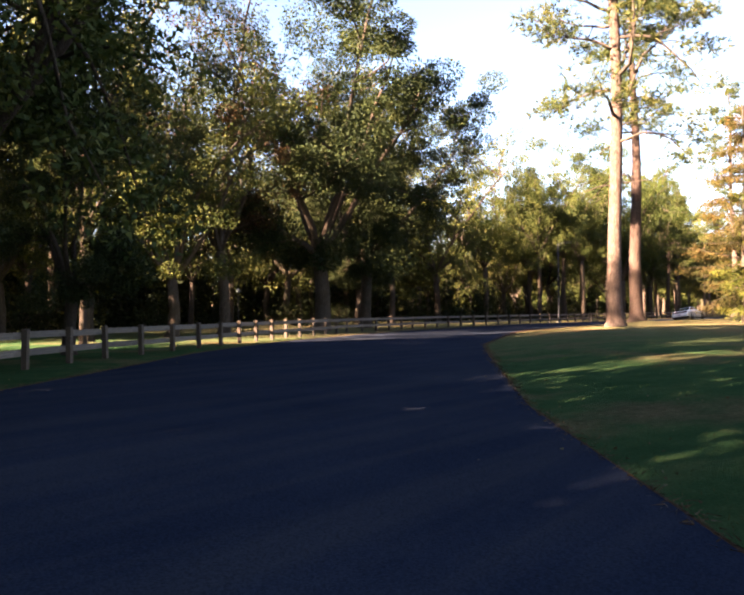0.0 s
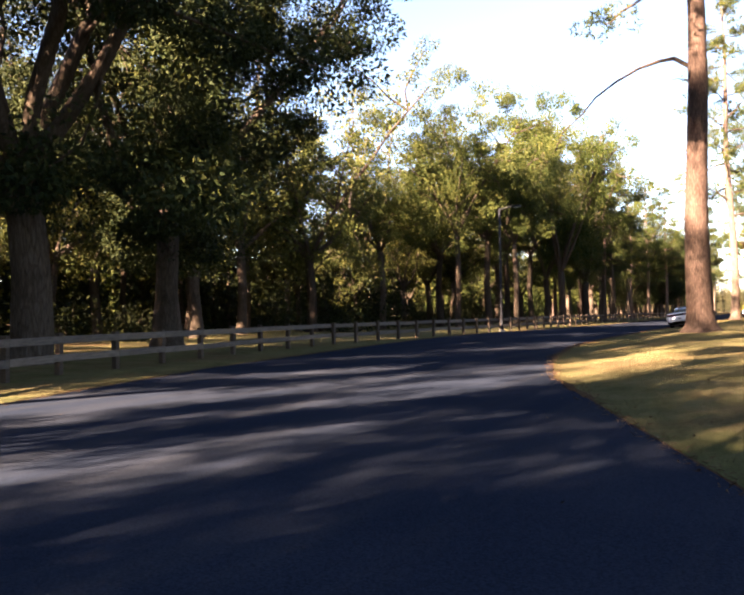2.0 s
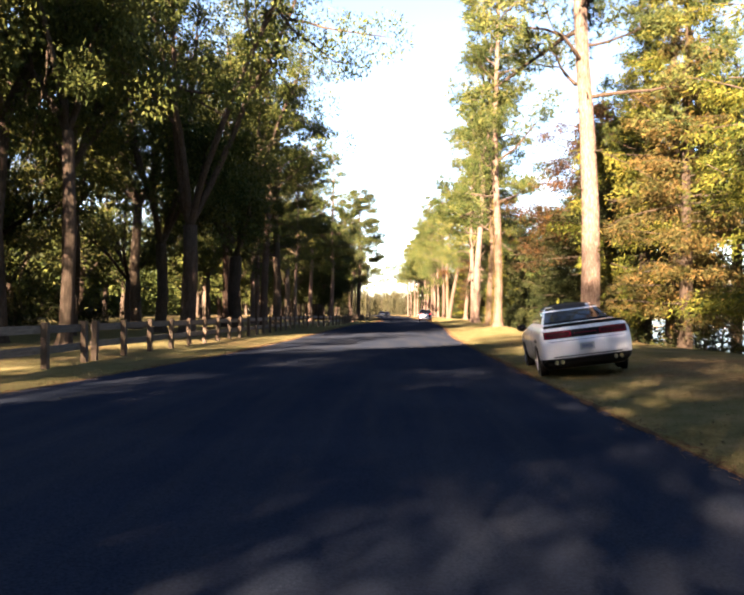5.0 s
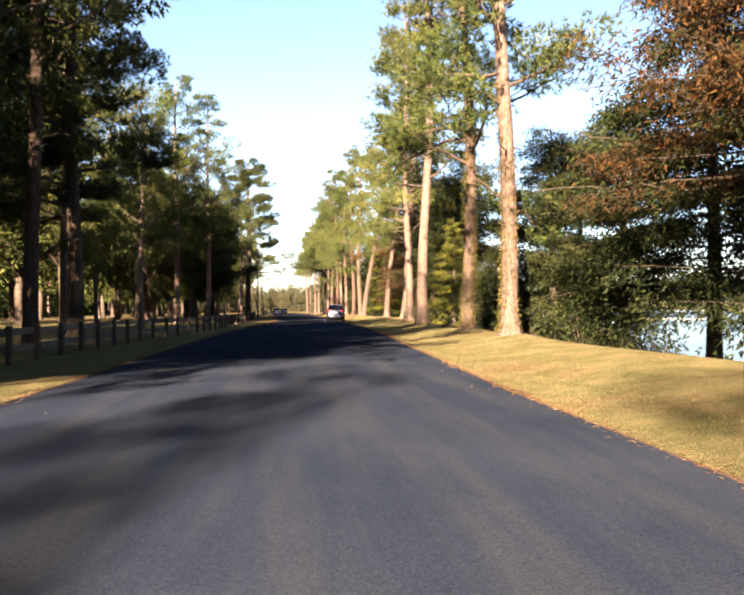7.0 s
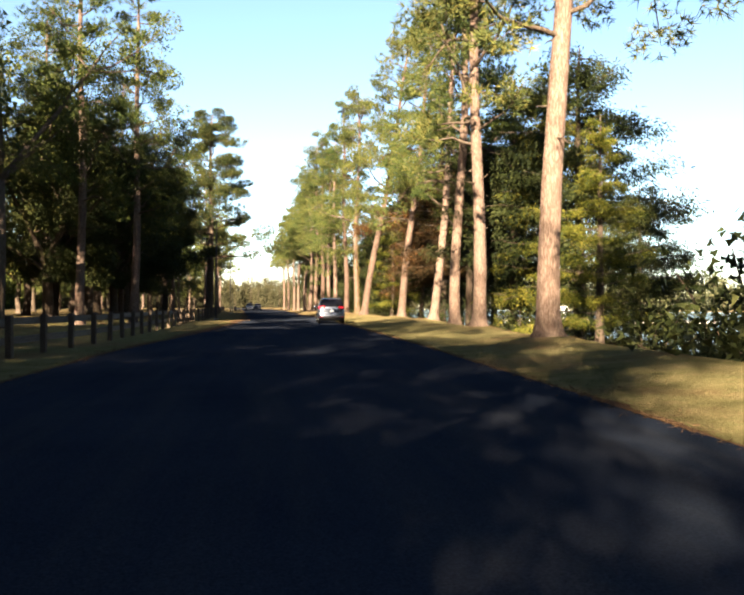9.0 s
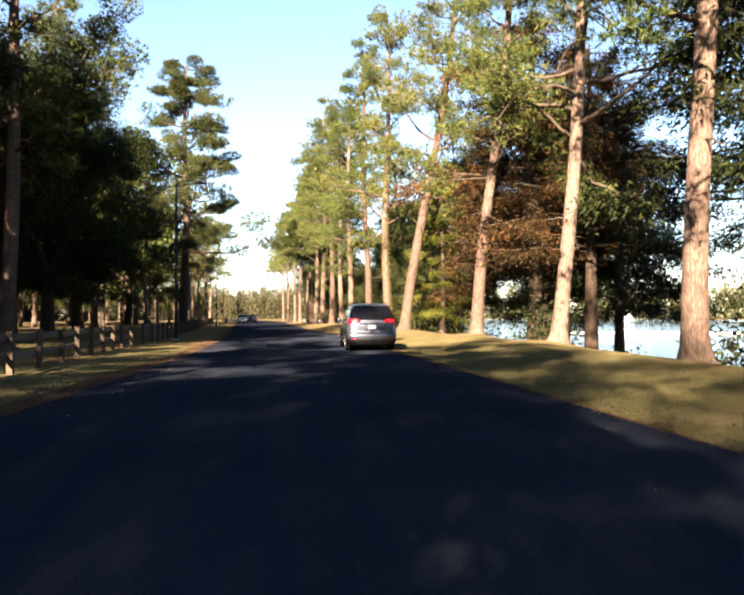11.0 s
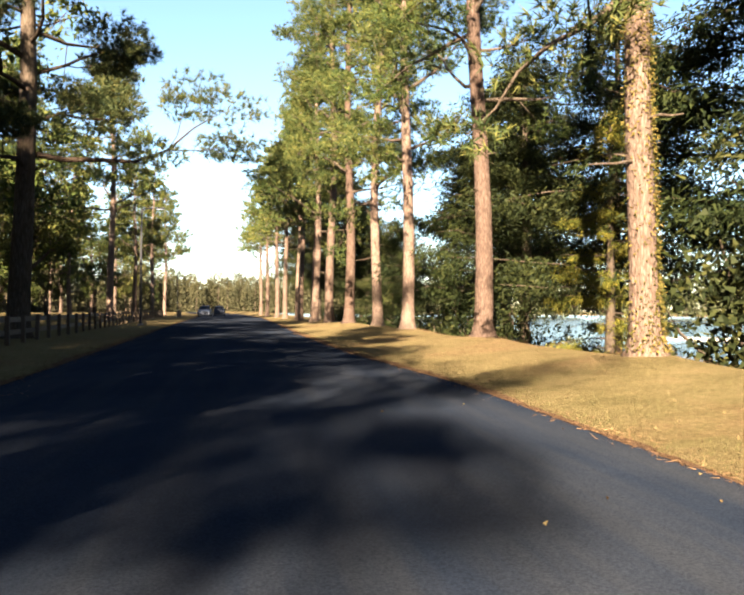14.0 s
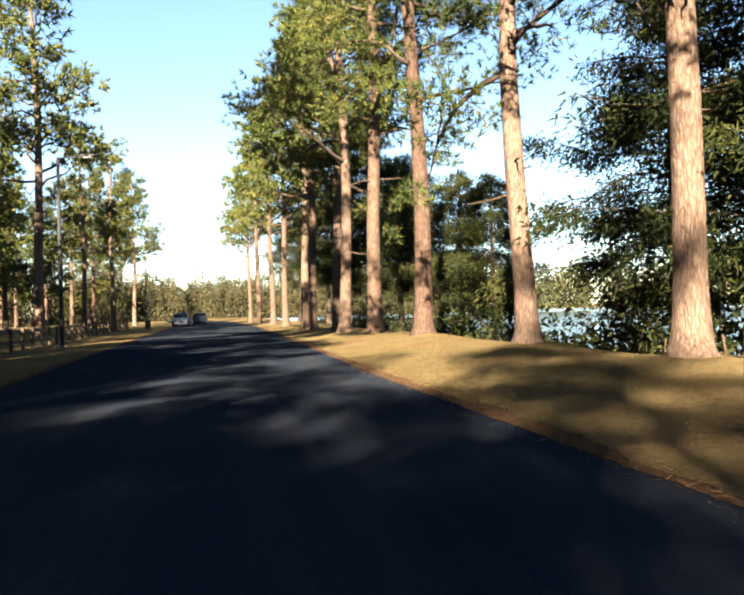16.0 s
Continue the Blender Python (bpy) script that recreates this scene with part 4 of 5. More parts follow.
RED_BRIGHT = lamp_mat("bright_red_bulb", (0.3, 0.03, 0.03), (1.0, 0.10, 0.14), 0.055)
RED_DARK = lamp_mat("dull_red_lens", (0.020, 0.0006, 0.002), (1.0, 0.0, 0.0), 0.0)
RED_DARK.node_tree.nodes["Principled BSDF"].inputs["Roughness"].default_value = 0.6
RED_DULL = lamp_mat("red_lens_line", (0.15, 0.003, 0.016), (1.0, 0.0, 0.0), 0.0)
PLATE = plain_mat("number_plate", (0.20, 0.21, 0.21), 0.6)
INK = plain_mat("dark_ink", (0.05, 0.06, 0.10), 0.6)


def dense(stations, n=3):
    """Smoothly filled stations between the given ones."""
    st = np.array(stations, float)
    out = []
    for i in range(len(st) - 1):
        for k in range(n):
            t = k / n
            p0, p1, p2, p3 = st[max(i - 1, 0)], st[i], st[i + 1], st[min(i + 2, len(st) - 1)]
            m1, m2 = (p2 - p0) * 0.5, (p3 - p1) * 0.5
            dy = p2[0] - p1[0]
            s1 = dy / max(p2[0] - p0[0], 1e-6) * 2
            s2 = dy / max(p3[0] - p1[0], 1e-6) * 2
            q = (2 * t**3 - 3 * t**2 + 1) * p1 + (t**3 - 2 * t**2 + t) * m1 * s1 * 0.8 + (-2 * t**3 + 3 * t**2) * p2 + (t**3 - t**2) * m2 * s2 * 0.8
            q[0] = p1[0] + dy * t
            out.append(q)
    out.append(st[-1])
    return out


def section(zb, w, belt, wr, roof):
    """Half a cross-section from the floor's middle to the roof's middle."""
    h = belt - zb
    return [(0, zb), (w * 0.86, zb), (w * 0.95, zb + 0.05 * h), (w * 0.985, zb + 0.25 * h), (w, zb + 0.55 * h), (w * 0.985, zb + 0.85 * h), (w * 0.955, belt), (w * 0.90 + wr * 0.06, belt + 0.04 * (roof - belt)), (wr + (w * 0.93 - wr) * 0.45, belt + 0.5 * (roof - belt)), (wr, belt + 0.90 * (roof - belt)), (wr * 0.86, belt + 0.985 * (roof - belt)), (wr * 0.5, roof), (0, roof + 0.012)]


def car_shell(stations, zone, mats, parent, n=3):
    """Lofts the stations, and gives every face to the part that zone(y, ring, z) names."""
    st = dense(stations, n)
    rings = []
    for y, *s in st:
        half = section(*s)
        rings.append([(x, y, z) for x, z in half] + [(-x, y, z) for x, z in reversed(half[1:-1])])
    w = len(rings[0])
    half = len(section(*stations[0][1:]))
    groups = {}
    for i in range(len(rings) - 1):
        for k in range(w):
            q = (k + 1) % w
            quad = [rings[i][k], rings[i + 1][k], rings[i + 1][q], rings[i][q]]
            ring = k if k < half - 1 else w - 1 - k
            ym = (rings[i][0][1] + rings[i + 1][0][1]) / 2
            groups.setdefault(zone(ym, ring, k < half - 1), []).append(quad)
    groups.setdefault("body", []).append(list(reversed(rings[0])))
    groups["body"].append(rings[-1])
    made = {}
    for name, quads in groups.items():
        at, vs, fs = {}, [], []
        for q in quads:
            f = []
            for p in q:
                key = tuple(round(c, 4) for c in p)
                if key not in at:
                    at[key] = len(vs)
                    vs.append(p)
                if not f or f[-1] != at[key]:
                    f.append(at[key])
            if len(set(f)) > 2:
                fs.append(tuple(f[::-1]))
        plain = name.split("-")[0]
        me = mesh_of(plain, vs, fs, mats[plain], True)
        for poly in me.polygons:
            poly.use_smooth = len(poly.vertices) < 5
        made[name] = part(plain, me, parent)
    return made


def wheel(parent, x, y, r, side, width=0.22, spokes=7):
    """A tyre with its spoked rim, at the flank of a car."""
    tyre_bm = bmesh.new()
    prof = [(0.0, r * 0.66), (width * 0.1, r * 0.90), (width * 0.25, r * 0.985), (width * 0.75, r * 0.985), (width * 0.9, r * 0.90), (width, r * 0.66)]
    n = 28
    grid = [[tyre_bm.verts.new((side * (-width + px), pr * math.cos(2 * math.pi * k / n), pr * math.sin(2 * math.pi * k / n))) for px, pr in prof] for k in range(n)]
    for k in range(n):
        for j in range(len(prof) - 1):
            tyre_bm.faces.new((grid[k][j], grid[(k + 1) % n][j], grid[(k + 1) % n][j + 1], grid[k][j + 1]))
    w = part("wheel", (tyre_bm, TYRE), parent, "black tyre", Matrix.Translation((x, y, r)))
    rim = bmesh.new()
    for k in range(spokes):
        a = 2 * math.pi * k / spokes
        m = Matrix.Rotation(a, 4, "X") @ Matrix.Translation((side * -0.035, 0, r * 0.36))
        g = bmesh.ops.create_cube(rim, size=1)
        bmesh.ops.transform(rim, matrix=m @ Matrix.Diagonal((0.035, r * 0.14, r * 0.62, 1)), verts=g["verts"])
    g = bmesh.ops.create_cone(rim, cap_ends=True, segments=14, radius1=r * 0.14, radius2=r * 0.12, depth=0.05)
    bmesh.ops.transform(rim, matrix=Matrix.Translation((side * -0.02, 0, 0)) @ Matrix.Rotation(math.pi / 2, 4, "Y"), verts=g["verts"])
    ring = [[rim.verts.new((side * dx, rr * math.cos(2 * math.pi * k / n), rr * math.sin(2 * math.pi * k / n))) for dx, rr in ((-0.015, r * 0.67), (-0.005, r * 0.64), (-0.05, r * 0.60))] for k in range(n)]
    for k in range(n):
        for j in range(2):
            rim.faces.new((ring[k][j], ring[(k + 1) % n][j], ring[(k + 1) % n][j + 1], ring[k][j + 1]))
    part("rim", (rim, RIM_ALLOY), w, "alloy rim")
    back = bmesh.new()
    bmesh.ops.create_cone(back, cap_ends=True, segments=24, radius1=r * 0.64, radius2=r * 0.64, depth=0.02)
    bmesh.ops.transform(back, matrix=Matrix.Translation((side * -0.045, 0, 0)) @ Matrix.Rotation(math.pi / 2, 4, "Y"), verts=back.verts)
    part("brake_disc", (back, BLACK_TRIM), w)
    return w


def arch(parent, x, y, r, side):
    """The dark lip of the opening round a wheel."""
    bm = bmesh.new()
    n = 40
    ring = [[bm.verts.new((side * dx, rr * math.cos(2 * math.pi * k / n), rr * math.sin(2 * math.pi * k / n))) for dx, rr in ((-0.08, r), (0.0, r), (0.0, r * 0.80), (-0.03, r * 0.78))] for k in range(n)]
    for k in range(n):
        for j in range(3):
            bm.faces.new((ring[k][j], ring[(k + 1) % n][j], ring[(k + 1) % n][j + 1], ring[k][j + 1]))
    part("wheel_arch", (bm, BLACK_TRIM), parent, "", Matrix.Translation((x, y, r * 0.90)))


def pad(name, mat, parent, x0, y0, z0, x1, y1, z1, bevel=0.012, label="", turn=None):
    bm = box_bm(-abs(x1 - x0) / 2, -abs(y1 - y0) / 2, -abs(z1 - z0) / 2, abs(x1 - x0) / 2, abs(y1 - y0) / 2, abs(z1 - z0) / 2, bevel)
    m = Matrix.Translation(((x0 + x1) / 2, (y0 + y1) / 2, (z0 + z1) / 2))
    return part(name, (bm, mat), parent, label, m @ turn if turn else m)


def bow(name, mat, parent, x0, x1, y_of, z0_of, z1_of, thick=0.02, n=14, label=""):
    """A curved plate across a car's end, from x0 to x1."""
    bm = bmesh.new()
    cols = []
    for k in range(n + 1):
        x = x0 + (x1 - x0) * k / n
        y, a, b = y_of(x), z0_of(x), z1_of(x)
        cols.append([bm.verts.new(p) for p in ((x, y, a), (x, y, b), (x, y + thick, b), (x, y + thick, a))])
    for k in range(n):
        for j in range(4):
            bm.faces.new((cols[k][j], cols[k + 1][j], cols[k + 1][(j + 1) % 4], cols[k][(j + 1) % 4]))
    bm.faces.new(cols[0])
    bm.faces.new(cols[-1][::-1])
    bmesh.ops.recalc_face_normals(bm, faces=bm.faces)
    return part(name, (bm, mat), parent, label)


def mirror_pod(parent, x, y, z, side, mat):
    bm = bmesh.new()
    bmesh.ops.create_uvsphere(bm, u_segments=14, v_segments=8, radius=1)
    bmesh.ops.transform(bm, matrix=Matrix.Diagonal((0.13, 0.07, 0.085, 1)), verts=bm.verts)
    part("wing_mirror", (bm, mat), parent, "", Matrix.Translation((x + side * 0.12, y, z)))


class Sliced:
    """A car body from level outlines: half-width, rear and front by height; q runs round it from the rear's middle."""

    def __init__(self, width, rear, front, nose, n=5.0, corner=0.42):
        self.width, self.rear, self.front, self.n, self.corner, self.nose = width, rear, front, n, corner, nose

    def dims(self, z):
        w, r, f = interp(z, self.width), interp(z, self.rear), interp(z, self.front)
        b = min(self.corner, (f - r) * 0.3)
        return w, r, f, b, min(self.nose, (f - r) * 0.35)

    def at(self, q, z, off=0.0):
        w, r, f, b, c = self.dims(z)
        side = 1 if q >= 0 else -1
        a = abs(q)
        run = f - c - r - b
        if a <= 1:
            t = a * math.pi / 2
            e = 2 / self.n
            x, y = w * math.sin(t) ** e, r + b * (1 - max(math.cos(t), 0) ** e)
            g = Vector((side * (x / w) ** (self.n - 1) / w, -(max(1 - (y - r) / b, 0)) ** (self.n - 1) / b, 0))
        elif a <= 1 + run:
            x, y, g = w, r + b + a - 1, Vector((side, 0, 0))
        else:
            t = min((a - 1 - run), 1) * math.pi / 2
            x, y = w * math.cos(t) ** 0.7, f - c + c * math.sin(t) ** 0.7
            g = Vector((side * math.cos(t), math.sin(t), 0))
        g.normalize()
        return Vector((side * x, y, z)) + g * off

    def of_x(self, x, z):
        w = self.dims(z)[0]
        t = math.asin(min(abs(x) / w, 1) ** (self.n / 2)) / (math.pi / 2)
        return t if x >= 0 else -t

    def of_y(self, y, z, side):
        w, r, f, b, c = self.dims(z)
        if y >= r + b:
            return side * (1 + y - r - b)
        return side * math.acos(max(1 - max(y - r, 0) / b, 0) ** (self.n / 2)) / (math.pi / 2)

    def shell(self, parent, mat, levels, top):
        rows = []
        for z in levels:
            w, r, f, b, c = self.dims(z)
            end = 2 + f - c - r - b
            qs = [k / 16 for k in range(17)] + [1 + (end - 2) * k / 14 for k in range(1, 14)] + [end - 1 + k / 10 for k in range(11)]
            half = [self.at(q, z) for q in qs]
            rows.append(half + [Vector((-p.x, p.y, p.z)) for p in half[-2:0:-1]])
        k = len(rows[0])
        vs = [tuple(p) for row in rows for p in row]
        fs = [(i * k + j, i * k + (j + 1) % k, (i + 1) * k + (j + 1) % k, (i + 1) * k + j) for i in range(len(rows) - 1) for j in range(k)]
        m = len(vs)
        last = (len(rows) - 1) * k
        mid = sum((p for p in rows[-1]), Vector()) / k
        vs.append((0, mid.y, top))
        fs += [(last + j, last + (j + 1) % k, m) for j in range(k)]
        fs.append(tuple(range(k))[::-1])
        me = mesh_of("body", vs, fs, mat, True)
        me.polygons[len(fs) - 1].use_smooth = False
        return part("body", me, parent)

    def patch(self, name, mat, parent, z0, z1, qa, qb, off=0.006, nz=6, nq=12, label="", deep=0.012):
        """A panel lying on the body between two curves of q over height, with a rim of its own depth."""
        vs, fs = [], []
        for i in range(nz + 1):
            z = z0 + (z1 - z0) * i / nz
            a, b = qa(z), qb(z)
            vs += [tuple(self.at(a + (b - a) * j / nq, z, off)) for j in range(nq + 1)]
        w = nq + 1
        fs = [(i * w + j, i * w + j + 1, (i + 1) * w + j + 1, (i + 1) * w + j) for i in range(nz) for j in range(nq)]
        ring = [j for j in range(w)] + [i * w + nq for i in range(1, nz + 1)] + [nz * w + j for j in range(nq - 1, -1, -1)] + [i * w for i in range(nz - 1, 0, -1)]
        base = len(vs)
        for k in ring:
            i, j = divmod(k, w)
            z = z0 + (z1 - z0) * i / nz
            a, b = qa(z), qb(z)
            vs.append(tuple(self.at(a + (b - a) * j / nq, z, off - deep)))
        m = len(ring)
        fs += [(ring[k], base + k, base + (k + 1) % m, ring[(k + 1) % m]) for k in range(m)]
        me = mesh_of(name, vs, fs, mat)
        for p in me.polygons[: nz * nq]:
            p.use_smooth = True
        return part(name, me, parent, label)

    def across(self, name, mat, parent, z0, z1, xa, xb, **more):
        """A panel across the rear, from xa(z) to xb(z)."""
        return self.patch(name, mat, parent, z0, z1, lambda z: self.of_x(xa(z), z), lambda z: self.of_x(xb(z), z), **more)

    def along(self, name, mat, parent, side, z0, z1, ya, yb, **more):
        """A panel along a flank, from ya(z) to yb(z)."""
        return self.patch(name, mat, parent, z0, z1, lambda z: self.of_y(ya(z), z, side), lambda z: self.of_y(yb(z), z, side), **more)


def minivan(at, turn):
    van = thing("minivan", "silver minivan with lit red tail lamps stopped on the road", "minivan", at=at, turn=turn)
    van.scale = (0.92, 1, 1.03)
    c = Sliced([(0.18, 0.90), (0.30, 0.985), (0.45, 1.012), (0.75, 1.015), (0.95, 0.995), (1.07, 0.965), (1.30, 0.90), (1.52, 0.83), (1.64, 0.765), (1.71, 0.67), (1.745, 0.50)],
               [(0.18, -2.30), (0.27, -2.50), (0.36, -2.585), (0.48, -2.635), (0.60, -2.635), (0.655, -2.605), (0.70, -2.575), (0.95, -2.565), (1.05, -2.555), (1.18, -2.52), (1.40, -2.43), (1.60, -2.31), (1.66, -2.27), (1.71, -2.13), (1.745, -1.80)],
               [(0.18, 2.35), (0.40, 2.56), (0.60, 2.57), (0.75, 2.47), (0.86, 2.20), (0.94, 1.80), (1.02, 1.50), (1.10, 1.30), (1.40, 0.92), (1.60, 0.58), (1.68, 0.34), (1.72, 0.0), (1.745, -0.4)], 0.9)
    c.shell(van, SILVER_PAINT, [0.18, 0.22, 0.27, 0.31, 0.36, 0.42, 0.48, 0.54, 0.60, 0.63, 0.655, 0.68, 0.70, 0.76, 0.84, 0.92, 1.0, 1.05, 1.09, 1.14, 1.2, 1.27, 1.34, 1.41, 1.48, 1.54, 1.60, 1.635, 1.66, 1.685, 1.71, 1.73, 1.745], 1.765)
    c.across("rear_window", CAR_GLASS, van, 1.135, 1.635, lambda z: -0.965 * c.dims(z)[0], lambda z: 0.965 * c.dims(z)[0], off=0.008, nz=10, nq=26)
    c.patch("lower_bumper", BLACK_TRIM, van, 0.185, 0.46, lambda z: -1.25, lambda z: 1.25, off=0.006, nz=6, nq=36)
    c.across("bumper_seam", BLACK_TRIM, van, 0.640, 0.650, lambda z: -0.86, lambda z: 0.86, off=0.004, nz=1, nq=20)
    c.across("chrome_bar", CHROME, van, 1.005, 1.035, lambda z: -0.52, lambda z: 0.52, off=0.022, nz=2, nq=14, deep=0.03)
    c.across("handle_recess", BLACK_TRIM, van, 0.985, 1.000, lambda z: -0.30, lambda z: 0.30, off=0.006, nz=1, nq=10)
    # Bright strip stands in for the highlight along the recess's lower edge.
    c.across("recess_highlight", CHROME, van, 0.752, 0.764, lambda z: -0.31, lambda z: 0.31, off=0.012, nz=1, nq=10)
    c.across("plate_recess", SILVER_PAINT, van, 0.768, 0.975, lambda z: -0.32 - 0.6 * (z - 0.768), lambda z: 0.32 + 0.6 * (z - 0.768), off=0.012, nz=4, nq=12)
    c.across("wiper", BLACK_TRIM, van, 1.165, 1.185, lambda z: -0.05, lambda z: 0.46, off=0.024, nz=1, nq=8)
    c.across("roof_spoiler", SILVER_PAINT, van, 1.640, 1.672, lambda z: -0.70, lambda z: 0.70, off=0.055, nz=2, nq=16, deep=0.07)
    c.across("stop_lamp", RED_DARK, van, 1.618, 1.632, lambda z: -0.16, lambda z: 0.16, off=0.018, nz=1, nq=8)
    pad("tailgate_handle", BLACK_TRIM, van, -0.11, -2.60, 0.685, 0.11, -2.575, 0.725, 0.008)
    pad("badge", CHROME, van, -0.035, -2.592, 1.045, 0.035, -2.572, 1.075, 0.006)
    plate = pad("number_plate", PLATE, van, -0.155, -2.600, 0.80, 0.155, -2.588, 0.95, 0.004)
    for k in range(7):
        pad("plate_mark", INK, plate, -0.115 + k * 0.034, -0.0085, -0.040, -0.094 + k * 0.034, -0.0065, 0.035, 0)
    for s in (1, -1):
        for y in (-1.50, 1.59):
            arch(van, s * 1.014, y, 0.415, s)
            wheel(van, s * 1.025, y, 0.355, s)
        mirror_pod(van, s * 0.97, 1.05, 1.10, s, SILVER_PAINT)
        inner = lambda z: 0.47 + 0.14 * max(0.0, (1.075 - z) / 0.055) ** 2 + 0.16 * max(0.0, (z - 1.11) / 0.075) ** 2
        c.patch("tail_lamp", RED_LIT, van, 1.02, 1.185, lambda z: s * abs(c.of_x(inner(z), z)), lambda z: c.of_y(-2.27 - 0.3 * (z - 1.02), z, s), off=0.010, nz=8, nq=18, label="lit red tail lamp", deep=0.02)
        c.patch("lamp_base", RED_DULL, van, 1.005, 1.045, lambda z: s * abs(c.of_x(0.66, z)), lambda z: c.of_y(-2.29, z, s), off=0.013, nz=2, nq=14, deep=0.02)
        c.across("brake_bulb", RED_BRIGHT, van, 1.075, 1.145, lambda z: s * 0.70 - 0.02, lambda z: s * 0.70 + 0.03, off=0.014, nz=2, nq=3)
        c.across("brake_bulb", RED_BRIGHT, van, 1.095, 1.125, lambda z: s * 0.85 - 0.05, lambda z: s * 0.85 + 0.04, off=0.014, nz=2, nq=3)
        c.across("reflector", RED_DULL, van, 0.430, 0.455, lambda z: s * 0.74 - 0.10, lambda z: s * 0.74 + 0.10, off=0.012, nz=1, nq=6)
        c.across("hatch_seam", BLACK_TRIM, van, 0.655, 1.02, lambda z: s * 0.855 - 0.006, lambda z: s * 0.855 + 0.006, off=0.003, nz=8, nq=1)
        c.along("window_surround", BLACK_TRIM, van, s, 1.105, 1.555, lambda z: -2.06 + 0.42 * (z - 1.105), lambda z: 1.20 - 1.12 * (z - 1.105), off=0.005, nz=8, nq=30)
        for name, ya, yb in (("quarter_window", lambda z: -2.01 + 0.42 * (z - 1.105), lambda z: -1.13), ("door_window", lambda z: -1.06, lambda z: -0.09), ("door_window", lambda z: -0.02, lambda z: min(0.86, 1.15 - 1.12 * (z - 1.105)))):
            c.along(name, CAR_GLASS, van, s, 1.125, 1.535, ya, yb, off=0.009, nz=7, nq=12, deep=0.006)
        c.along("window_trim", CHROME, van, s, 1.085, 1.103, lambda z: -2.08, lambda z: 1.22, off=0.010, nz=1, nq=30)
        c.along("window_trim", CHROME, van, s, 1.556, 1.570, lambda z: -1.86, lambda z: 0.66, off=0.010, nz=1, nq=26)
        c.along("window_trim", CHROME, van, s, 1.100, 1.560, lambda z: -2.085 + 0.42 * (z - 1.105), lambda z: -2.065 + 0.42 * (z - 1.105), off=0.010, nz=8, nq=1)
        c.along("door_rail", BLACK_TRIM, van, s, 0.900, 0.914, lambda z: -2.06, lambda z: -1.12, off=0.003, nz=1, nq=10)
        for y in (-1.10, -0.05, 1.04):
            c.along("door_seam", BLACK_TRIM, van, s, 0.36 if y > -1 else 0.78, 1.085, lambda z: y - 0.006, lambda z: y + 0.006, off=0.003, nz=8, nq=1)
        for y in (-0.28, 0.10):
            pad("door_handle", SILVER_PAINT, van, s * 1.0 - 0.02, y - 0.10, 0.92, s * 1.0 + 0.03, y + 0.10, 0.955, 0.012)
        c.along("sill_trim", CHROME, van, s, 0.315, 0.332, lambda z: -0.95, lambda z: 1.05, off=0.012, nz=1, nq=16)
        c.along("sill_panel", BLACK_TRIM, van, s, 0.185, 0.305, lambda z: -1.05, lambda z: 1.15, off=0.005, nz=3, nq=14)
        rng = np.random.default_rng(2)
        part("roof_rail", mesh_of("roof_rail", *tube([(s * 0.70, -1.85, 1.70), (s * 0.71, -1.70, 1.765), (s * 0.72, -0.6, 1.785), (s * 0.71, 0.15, 1.765), (s * 0.70, 0.30, 1.70)], [0.012, 0.016, 0.016, 0.016, 0.012], 8, rng, 0), BLACK_TRIM, True), van)
    return van


